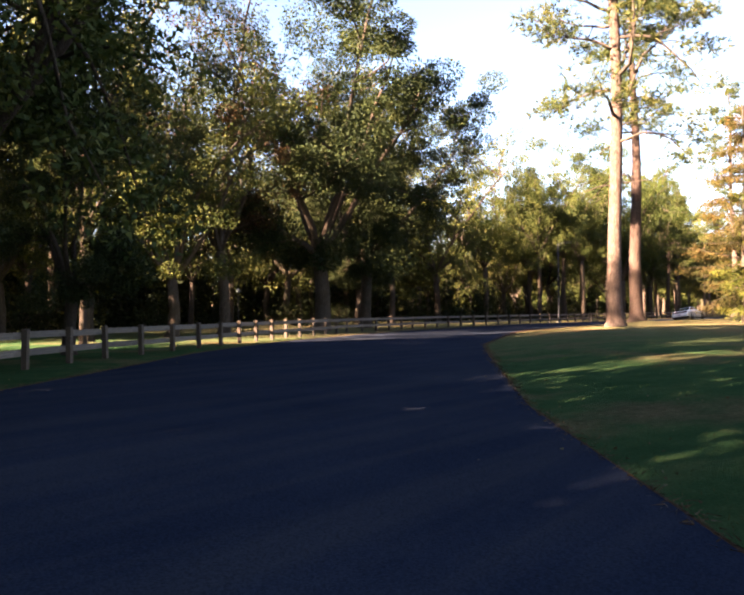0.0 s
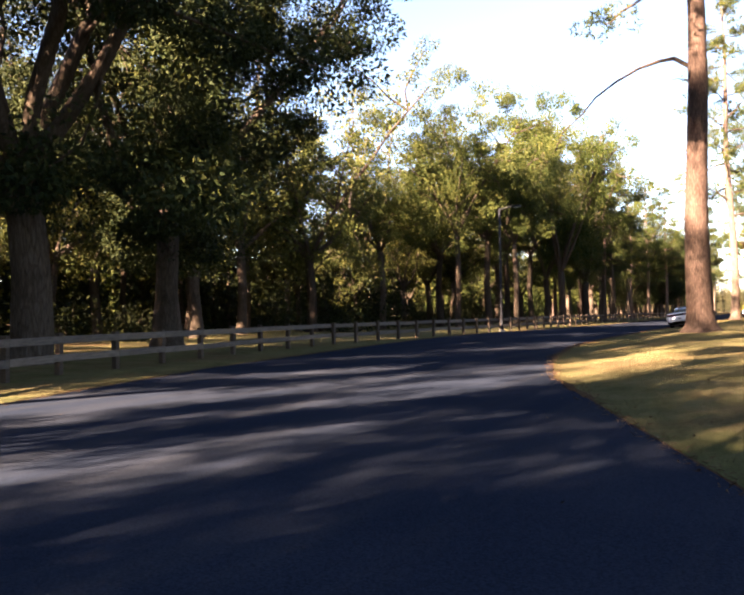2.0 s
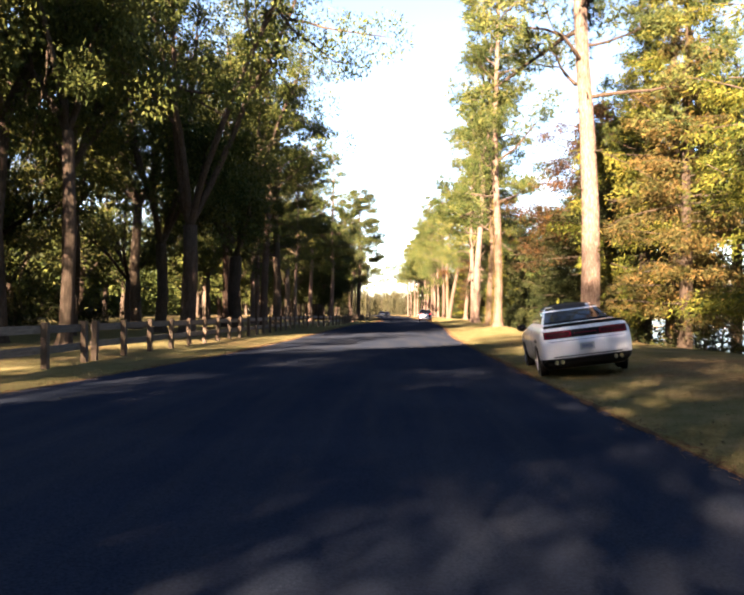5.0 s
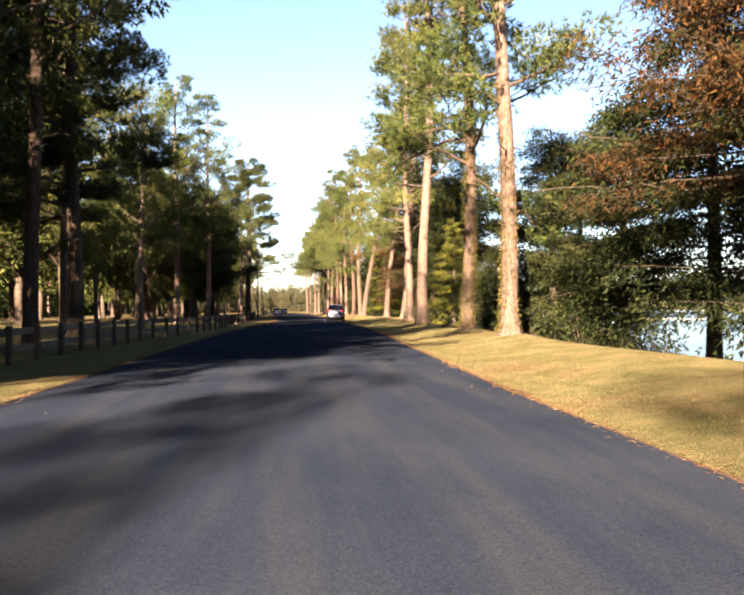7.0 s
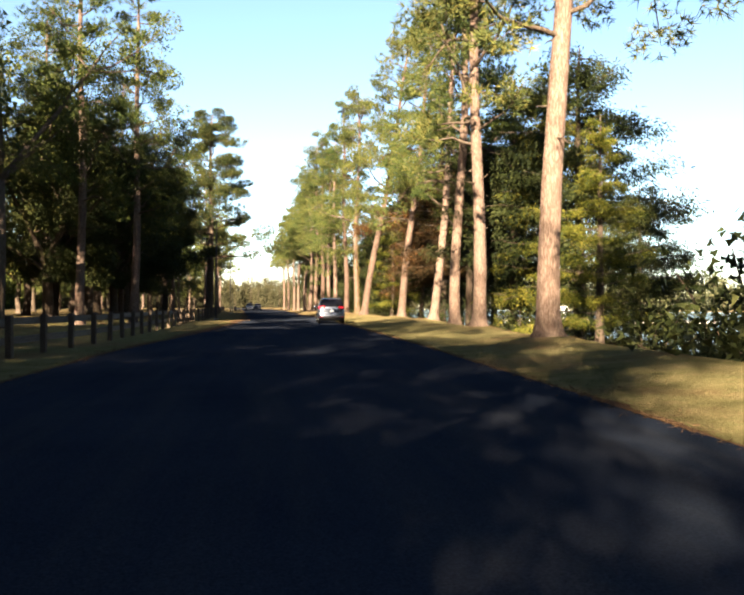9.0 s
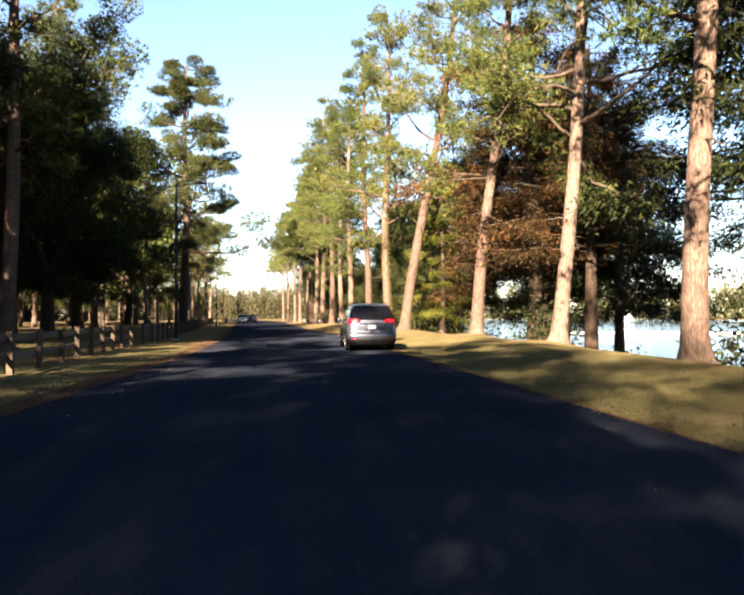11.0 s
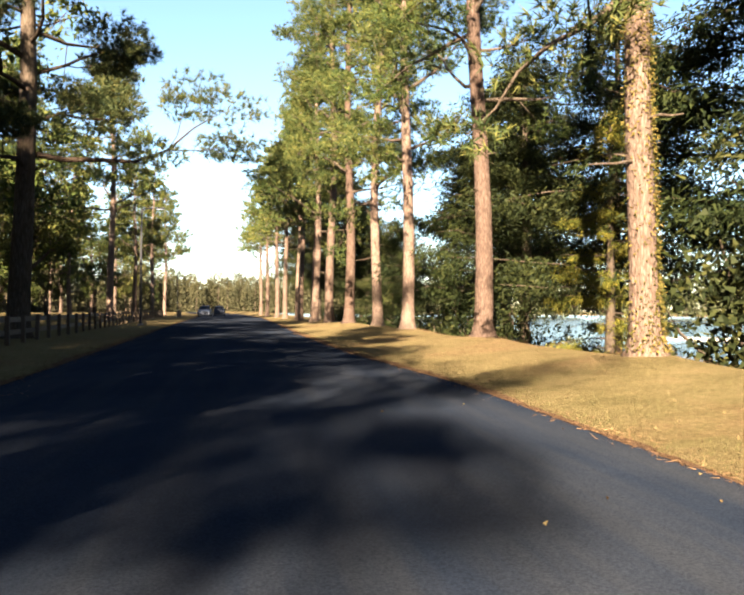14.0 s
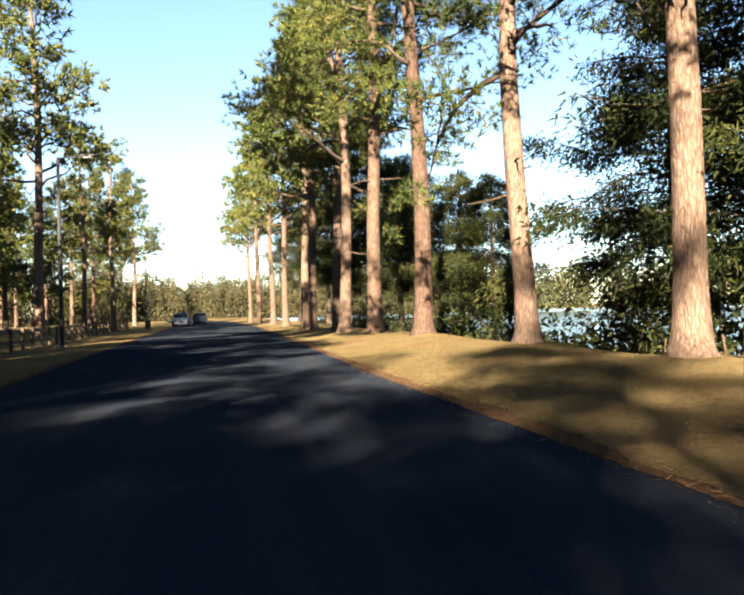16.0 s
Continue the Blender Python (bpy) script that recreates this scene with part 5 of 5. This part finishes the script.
def coupe(at, turn, lean):
    car = thing("white_coupe", "white two-door coupe with a black boot lip parked on grass", "car", at=at)
    car.matrix_world = Matrix.Translation(at) @ Matrix.Rotation(radians(turn), 4, "Z") @ Matrix.Rotation(radians(lean), 4, "Y") @ Matrix.Diagonal((0.91, 1, 1, 1))
    c = Sliced([(0.18, 0.84), (0.30, 0.93), (0.45, 0.962), (0.70, 0.968), (0.86, 0.955), (0.97, 0.91), (1.03, 0.84), (1.07, 0.765), (1.20, 0.70), (1.33, 0.625), (1.41, 0.53), (1.445, 0.38)],
               [(0.18, -2.28), (0.28, -2.46), (0.42, -2.54), (0.60, -2.56), (0.74, -2.55), (0.79, -2.52), (0.94, -2.49), (1.00, -2.46), (1.035, -2.34), (1.065, -1.78), (1.20, -1.42), (1.33, -1.06), (1.41, -0.72), (1.445, -0.42)],
               [(0.18, 2.28), (0.40, 2.48), (0.70, 2.48), (0.82, 2.30), (0.90, 1.70), (0.97, 1.22), (1.05, 1.02), (1.20, 0.70), (1.33, 0.40), (1.41, 0.10), (1.445, -0.15)], 0.5, 5.5, 0.34)
    c.shell(car, WHITE_PAINT, [0.18, 0.22, 0.28, 0.34, 0.42, 0.50, 0.60, 0.68, 0.74, 0.765, 0.79, 0.86, 0.94, 0.97, 1.0, 1.018, 1.035, 1.05, 1.065, 1.1, 1.15, 1.2, 1.27, 1.33, 1.37, 1.41, 1.43, 1.445], 1.462)
    c.across("rear_panel", BLACK_TRIM, car, 0.795, 0.945, lambda z: -0.875, lambda z: 0.875, off=0.006, nz=3, nq=30)
    c.across("rear_window", CAR_GLASS, car, 1.068, 1.436, lambda z: -0.97 * c.dims(z)[0], lambda z: 0.97 * c.dims(z)[0], off=0.006, nz=8, nq=18)
    c.across("badge_strip", RED_DULL, car, 0.862, 0.872, lambda z: -0.24, lambda z: 0.24, off=0.010, nz=1, nq=8)
    c.patch("diffuser", BLACK_TRIM, car, 0.185, 0.405, lambda z: -1.02, lambda z: 1.02, off=0.008, nz=5, nq=34)
    c.across("bumper_crease", BLACK_TRIM, car, 0.425, 0.445, lambda z: -0.72, lambda z: 0.72, off=0.004, nz=1, nq=16)
    c.across("boot_seam", BLACK_TRIM, car, 0.735, 0.743, lambda z: -0.80, lambda z: 0.80, off=0.003, nz=1, nq=16)
    bow("spoiler", BLACK_TRIM, car, -0.84, 0.84, lambda x: -2.45 + 0.10 * abs(x) ** 3, lambda x: 1.012 - 0.02 * abs(x) ** 3, lambda x: 1.072 - 0.035 * abs(x) ** 3, 0.17, 20)
    roof = bmesh.new()
    rings = []
    for z in (1.335, 1.36, 1.385, 1.41, 1.43, 1.445):
        w, r, f, b, k = c.dims(z)
        rings.append([roof.verts.new((w * 1.01 * math.copysign(abs(math.cos(t)) ** 0.5, math.cos(t)), (r + f) / 2 + (f - r) / 2 * 1.0 * math.copysign(abs(math.sin(t)) ** 0.5, math.sin(t)), z + 0.006)) for t in (2 * math.pi * j / 36 for j in range(36))])
    for a, b in zip(rings, rings[1:]):
        for j in range(36):
            roof.faces.new((a[j], a[(j + 1) % 36], b[(j + 1) % 36], b[j]))
    tip = roof.verts.new((0, -0.29, 1.472))
    for j in range(36):
        roof.faces.new((rings[-1][j], rings[-1][(j + 1) % 36], tip))
    part("roof_cover", (roof, BLACK_TRIM), car, "black roof")
    plate = pad("number_plate", PLATE, car, -0.155, -2.585, 0.53, 0.155, -2.57, 0.67, 0.004)
    for k in range(6):
        pad("plate_mark", INK, plate, -0.11 + k * 0.038, -0.0105, -0.035, -0.085 + k * 0.038, -0.0075, 0.035, 0)
    for s in (1, -1):
        for y in (-1.48, 1.47):
            arch(car, s * 0.966, y, 0.415, s)
            wheel(car, s * 0.985, y, 0.36, s, 0.25, 5)
        mirror_pod(car, s * 0.93, 0.62, 1.0, s, BLACK_TRIM)
        lo, hi = (0.29, 0.86) if s > 0 else (-0.86, -0.29)
        c.across("tail_lamp", RED_DARK, car, 0.808, 0.932, lambda z: lo, lambda z: hi, off=0.012, nz=3, nq=16, label="dark red tail lamp")
        for z in (0.815, 0.915):
            c.across("lamp_line", RED_DULL, car, z, z + 0.012, lambda z: lo + 0.02, lambda z: hi - 0.02, off=0.018, nz=1, nq=14)
        for x in (lo + 0.015, hi - 0.03):
            c.across("lamp_line", RED_DULL, car, 0.815, 0.927, lambda z: x, lambda z: x + 0.015, off=0.018, nz=2, nq=1)
        c.along("side_window", CAR_GLASS, car, s, 1.075, 1.345, lambda z: -1.22 + 0.9 * (z - 1.075), lambda z: 0.85 - 1.45 * (z - 1.075), off=0.006, nz=6, nq=18)
        c.along("door_seam", BLACK_TRIM, car, s, 0.35, 1.02, lambda z: -0.55, lambda z: -0.538, off=0.003, nz=8, nq=1)
        c.along("side_sill", BLACK_TRIM, car, s, 0.185, 0.27, lambda z: -1.0, lambda z: 1.0, off=0.004, nz=2, nq=12)
        for dx in (-0.06, 0.06):
            tube_end = bmesh.new()
            bmesh.ops.create_cone(tube_end, cap_ends=True, segments=16, radius1=0.045, radius2=0.045, depth=0.1)
            bmesh.ops.transform(tube_end, matrix=Matrix.Rotation(math.pi / 2, 4, "X"), verts=tube_end.verts)
            part("exhaust_tip", (tube_end, CHROME), car, "", Matrix.Translation((s * 0.62 + dx, -2.52, 0.335)))
    return car


def small_suv(at, turn):
    car = thing("suv", "dark blue car waiting far down the road", "car", at=at, turn=turn)
    st = [(-2.25, 0.45, 0.78, 0.9, 0.7, 0.95), (-2.2, 0.3, 0.9, 1.0, 0.8, 1.1), (-1.9, 0.25, 0.93, 1.02, 0.74, 1.55), (-1.0, 0.22, 0.93, 1.0, 0.70, 1.64), (0.3, 0.22, 0.93, 0.97, 0.68, 1.58), (1.1, 0.22, 0.93, 0.98, 0.80, 1.08), (1.9, 0.24, 0.9, 0.92, 0.78, 0.97), (2.2, 0.34, 0.82, 0.75, 0.66, 0.8)]

    def zone(y, ring, right):
        if -1.8 < y < 0.7 and ring in (7, 8):
            return "door_window-" + ("r" if right else "l")
        if 0.32 < y < 1.08 and ring >= 9:
            return "windscreen"
        if -2.15 < y < -1.88 and ring >= 8:
            return "rear_window"
        return "body"

    car_shell(st, zone, dict(body=NAVY_PAINT, door_window=CAR_GLASS, windscreen=CAR_GLASS, rear_window=CAR_GLASS), car, 3)
    for s in (1, -1):
        for y in (-1.35, 1.35):
            arch(car, s * 0.93, y, 0.41, s)
            wheel(car, s * 0.95, y, 0.35, s)
        pad("headlamp", CHROME, car, s * 0.62 - 0.14, 2.10, 0.70, s * 0.62 + 0.14, 2.24, 0.80, 0.03)
        mirror_pod(car, s * 0.92, 0.75, 1.05, s, NAVY_PAINT)
    return car


minivan((5.28, 89.72, 0.008), -2.5)
coupe((4.45, 0.25, 0.10), -5.5, -8.0)
small_suv((-2.5, 209, 0.0), 180)
small_suv((-0.9, 224, 0.0), 2)

# ---- street lamps, park lamps, bin ----


def street_lamp(x, y, toward, height=8.6):
    ob = thing("street_lamp", "tall dark steel street lamp with one short arm", "street lamp", "street lamps", at=(x, y, land(x, y)), turn=toward)
    rng = np.random.default_rng(3)
    part("pole", mesh_of("pole", *tube([(0, 0, -0.2), (0, 0, 0.5), (0, 0, height * 0.6), (0, 0, height)], [0.10, 0.095, 0.08, 0.06], 12, rng, 0), METAL_DARK, True), ob)
    part("base", (box_bm(-0.17, -0.17, -0.1, 0.17, 0.17, 0.12, 0.02), CONCRETE), ob)
    part("arm", mesh_of("arm", *tube([(0, 0, height - 0.1), (0.5, 0, height + 0.02), (1.1, 0, height + 0.05)], [0.04, 0.035, 0.03], 8, rng, 0), METAL_DARK, True), ob)
    bm = box_bm(1.0, -0.14, height - 0.02, 1.65, 0.14, height + 0.10, 0.045)
    head = part("lamp_head", (bm, METAL_DARK), ob)
    part("lens", (box_bm(1.12, -0.10, height - 0.05, 1.55, 0.10, height - 0.022, 0.01), PLATE), head, "pale lens")
    return ob


for x, y in ((-6.7, -8.3), (-3.55, 101.5), (-4.7, 157), (-6.6, 212)):
    street_lamp(x, y, -8)


GLOBE = plain_mat("frosted_globe", (0.16, 0.16, 0.15), 0.4)


def globe_lamp(x, y, height=3.4):
    ob = thing("park_lamp", "slim park lamp post with a pale globe among the trees", "park lamp", "park lamps", at=(x, y, land(x, y)))
    rng = np.random.default_rng(4)
    part("post", mesh_of("post", *tube([(0, 0, -0.1), (0, 0, 0.4), (0, 0, 0.45), (0, 0, height)], [0.10, 0.09, 0.05, 0.04], 10, rng, 0), METAL_DARK, True), ob)
    bm = bmesh.new()
    bmesh.ops.create_uvsphere(bm, u_segments=16, v_segments=10, radius=0.21)
    part("globe", (bm, GLOBE), ob, "pale globe", Matrix.Translation((0, 0, height + 0.18)))


for x, y in ((-27, -36), (-13.8, 146), (-18, 152)):
    globe_lamp(x, y)


def litter_bin(x, y):
    ob = thing("litter_bin", "brown slatted litter bin beside the fence", "litter bin", at=(x, y, land(x, y)))
    for k in range(14):
        a = 2 * math.pi * k / 14
        part("slat", SLAT, ob, m=Matrix.Rotation(a, 4, "Z") @ Matrix.Translation((0.28, 0, 0.42)))
    bm = bmesh.new()
    bmesh.ops.create_cone(bm, cap_ends=True, segments=24, radius1=0.25, radius2=0.25, depth=0.8)
    part("liner", (bm, BLACK_TRIM), ob, "", Matrix.Translation((0, 0, 0.42)))
    lid = bmesh.new()
    bmesh.ops.create_cone(lid, cap_ends=True, segments=24, radius1=0.32, radius2=0.18, depth=0.14)
    part("lid", (lid, METAL_DARK), ob, "", Matrix.Translation((0, 0, 0.92)))


SLAT = mesh_box("slat", FENCE_WOOD, -0.015, -0.05, -0.40, 0.015, 0.05, 0.40, 0.004)
litter_bin(-5.6, 203)


# ---- across the lake ----
SPRAY = plain_mat("white_water_spray", (0.75, 0.78, 0.80), 0.6, 0, 0.3)
SAND = plain_mat("pale_sand", (0.34, 0.31, 0.26), 0.95, 0, 0.1, 0.2, 0.6)


def lake_fountain(x, y):
    ob = thing("fountain", "white fountain spray rising from the lake", "fountain", at=(x, y, WATER_Z))
    rng = np.random.default_rng(9)
    n = 1500
    a, t = rng.uniform(0, 6.28, n), rng.uniform(0, 1, n)
    reach = rng.uniform(0.2, 1.5, n)
    top = rng.uniform(2.0, 3.4, n)
    c = np.c_[np.cos(a) * reach * t, np.sin(a) * reach * t, 4 * top * t * (1 - t) * 0.95 + 0.05]
    part("spray", mesh_of("spray", *leaves(c, rng, 0.16, 0.06, 0.0), SPRAY), ob)
    bm = bmesh.new()
    bmesh.ops.create_cone(bm, cap_ends=True, segments=16, radius1=0.5, radius2=0.4, depth=0.3)
    part("float", (bm, METAL_DARK), ob, "dark float", Matrix.Translation((0, 0, 0.05)))


lake_fountain(52, 157)
spit = []
for k in range(36):
    t = 2 * math.pi * k / 36
    u, v = 26 * math.cos(t) * (1 + 0.1 * math.sin(3 * t)), 4.5 * math.sin(t) * (1 + 0.2 * math.cos(5 * t))
    spit.append((60 + 0.85 * u + 0.52 * v, 152 - 0.52 * u + 0.85 * v))
verts = [(x, y, WATER_Z - 0.25) for x, y in spit] + [(60 + (x - 60) * 0.8, 152 + (y - 152) * 0.8, WATER_Z + 0.18) for x, y in spit] + [(60, 152, WATER_Z + 0.35)]
faces = [(k, (k + 1) % 36, 36 + (k + 1) % 36, 36 + k) for k in range(36)] + [(36 + k, 36 + (k + 1) % 36, 72) for k in range(36)]
tagged(new("sand_spit", mesh_of("sand_spit", verts, faces, SAND, True)), "pale sandy spit out in the lake", "shore", kind="structure")


# ---- vines on trunks, straw, leaves and grass ----
VINE_LEAF = leaf_mat("vine_leaves", (0.022, 0.024, 0.008), (0.066, 0.058, 0.017), (0.125, 0.085, 0.034), 0.3)
FALLEN = leaf_mat("fallen_leaves", (0.030, 0.016, 0.009), (0.075, 0.045, 0.024), (0.15, 0.11, 0.07), 0.1)
STRAW = leaf_mat("loose_pine_straw", (0.024, 0.014, 0.009), (0.056, 0.034, 0.021), (0.095, 0.064, 0.042), 0.1)
BLADES = leaf_mat("grass_blades", (0.020, 0.027, 0.009), (0.046, 0.046, 0.016), (0.082, 0.068, 0.030), 0.25)


def climbing_vine(pine, top, n, seed):
    """Leaves and stems that hug the trunk of a pine up to a height."""
    rng = np.random.default_rng(int(seed * 10))
    bole = next(c for c in pine.children if c.name.startswith("trunk"))
    ring = np.array([pine.matrix_world @ v.co for v in bole.data.vertices]).reshape(-1, 14, 3)
    mid = ring.mean(1)
    wide = np.linalg.norm(ring - mid[:, None], axis=2).mean(1)
    foot = pine.matrix_world.translation
    up = mid[:, 2] - foot.z

    def on_bark(z, a, off):
        r = np.interp(z, up, wide) + off
        return np.c_[np.interp(z, up, mid[:, 0]) - foot.x + np.cos(a) * r, np.interp(z, up, mid[:, 1]) - foot.y + np.sin(a) * r, z]

    z = 0.1 + (top - 0.1) * rng.uniform(0, 1, n) ** 1.3
    a = rng.normal(size=n) * 1.2 + 0.9 * np.sin(z * 0.9 + seed) + seed
    u = np.c_[np.cos(a), np.sin(a), np.full(n, -0.4)]
    ob = thing("climbing_vine", "yellowing vine climbing up a pine trunk", "vine", "vines on trunks", at=tuple(foot))
    part("foliage", mesh_of("foliage", *leaves(on_bark(z, a, np.abs(rng.normal(size=n)) * 0.05), rng, 0.07, 0.045, 0.2, u), VINE_LEAF), ob)
    stems = []
    for k in range(3):
        zz = np.linspace(0.0, top * (0.6 + 0.15 * k), 14)
        stems.append(tube(on_bark(zz, seed + k * 0.9 + 0.5 * np.sin(zz * 0.8 + k), 0.012), [0.010] * 14, 5, rng))
    part("stem", mesh_of("stem", *join(stems), OAK_BARK, True), ob)


bpy.context.view_layer.update()
for k, (which, top, n) in enumerate(((3, 9, 2600), (4, 13, 4600), (10, 12, 3800), (2, 4, 300))):
    climbing_vine(row[which], top, n, 3.6 + k)


def scatter(name, label, category, mat, places, length, width, up, seed, parted="pieces"):
    """Many small loose bits lying or standing on the ground, as one thing."""
    rng = np.random.default_rng(seed)
    c = np.array([(x, y, max(land(x, y), 0.008) + lift if lift >= 0 else land(x, y) - lift) for x, y, lift in places])
    u = rng.normal(size=(len(c), 3)) * (1, 1, 0.12) + (0, 0, up)
    v, f = leaves(c, rng, length, width, 0.0, u / (np.linalg.norm(u, axis=1)[:, None] + 1e-9) * 2.2)
    ob = thing(name, label, category, kind="stuff")
    part(parted, mesh_of(parted, v, f, mat), ob)


rs = random.Random(5)
straw, fallen, blades = [], [], []
for _ in range(15000):
    y = rs.uniform(-80, 140)
    w = strip_width(y, 1)
    straw.append((x_right(y) + rs.gauss(w * 0.35, w * 0.45 + 0.07), y, rs.uniform(0.012, 0.03)))
for _ in range(12000):
    y = rs.uniform(-80, 140)
    w = strip_width(y, -1)
    straw.append((x_left(y) - rs.gauss(w * 0.35, w * 0.5 + 0.08), y, rs.uniform(0.012, 0.03)))
for x, y in ROW_PINES[2:13]:
    for _ in range(420):
        a, r = rs.uniform(0, 6.28), abs(rs.gauss(0, 1.3)) + 0.35
        straw.append((x + r * math.cos(a), y + r * math.sin(a), -0.02))
for _ in range(3600):
    y = rs.uniform(-80, 135)
    fallen.append((x_right(y) + abs(rs.gauss(0, 3.0)), y, -0.02))
for _ in range(1300):
    y = rs.uniform(-80, 135)
    fallen.append((x_left(y) - abs(rs.gauss(0, 1.8)), y, -0.02))
for _ in range(500):
    y = rs.uniform(-80, 135)
    fallen.append((rs.choice((x_left(y), x_right(y))) + rs.gauss(0, 0.8), y, 0.012))
for _ in range(30000):
    y = rs.uniform(-80, 135)
    x = x_right(y) + strip_width(y, 1) * 0.6 + abs(rs.gauss(0, 1.6))
    blades.append((x, y, -0.0001))
for _ in range(14000):
    y = rs.uniform(-70, 135)
    x = x_left(y) - strip_width(y, -1) * 0.6 - abs(rs.gauss(0, 1.2))
    blades.append((x, y, -0.0001))
scatter("pine_straw", "loose rust-brown pine straw along both road edges", "pine straw", STRAW, straw, 0.085, 0.009, 0.05, 71, "needles")
scatter("fallen_leaves", "dry brown leaves scattered over lawn and road edge", "fallen leaves", FALLEN, fallen, 0.036, 0.028, 0.1, 72, "leaves")
scatter("grass_blades", "short green and tan grass blades beside the road", "grass", BLADES, blades, 0.045, 0.006, 2.4, 73, "blades")
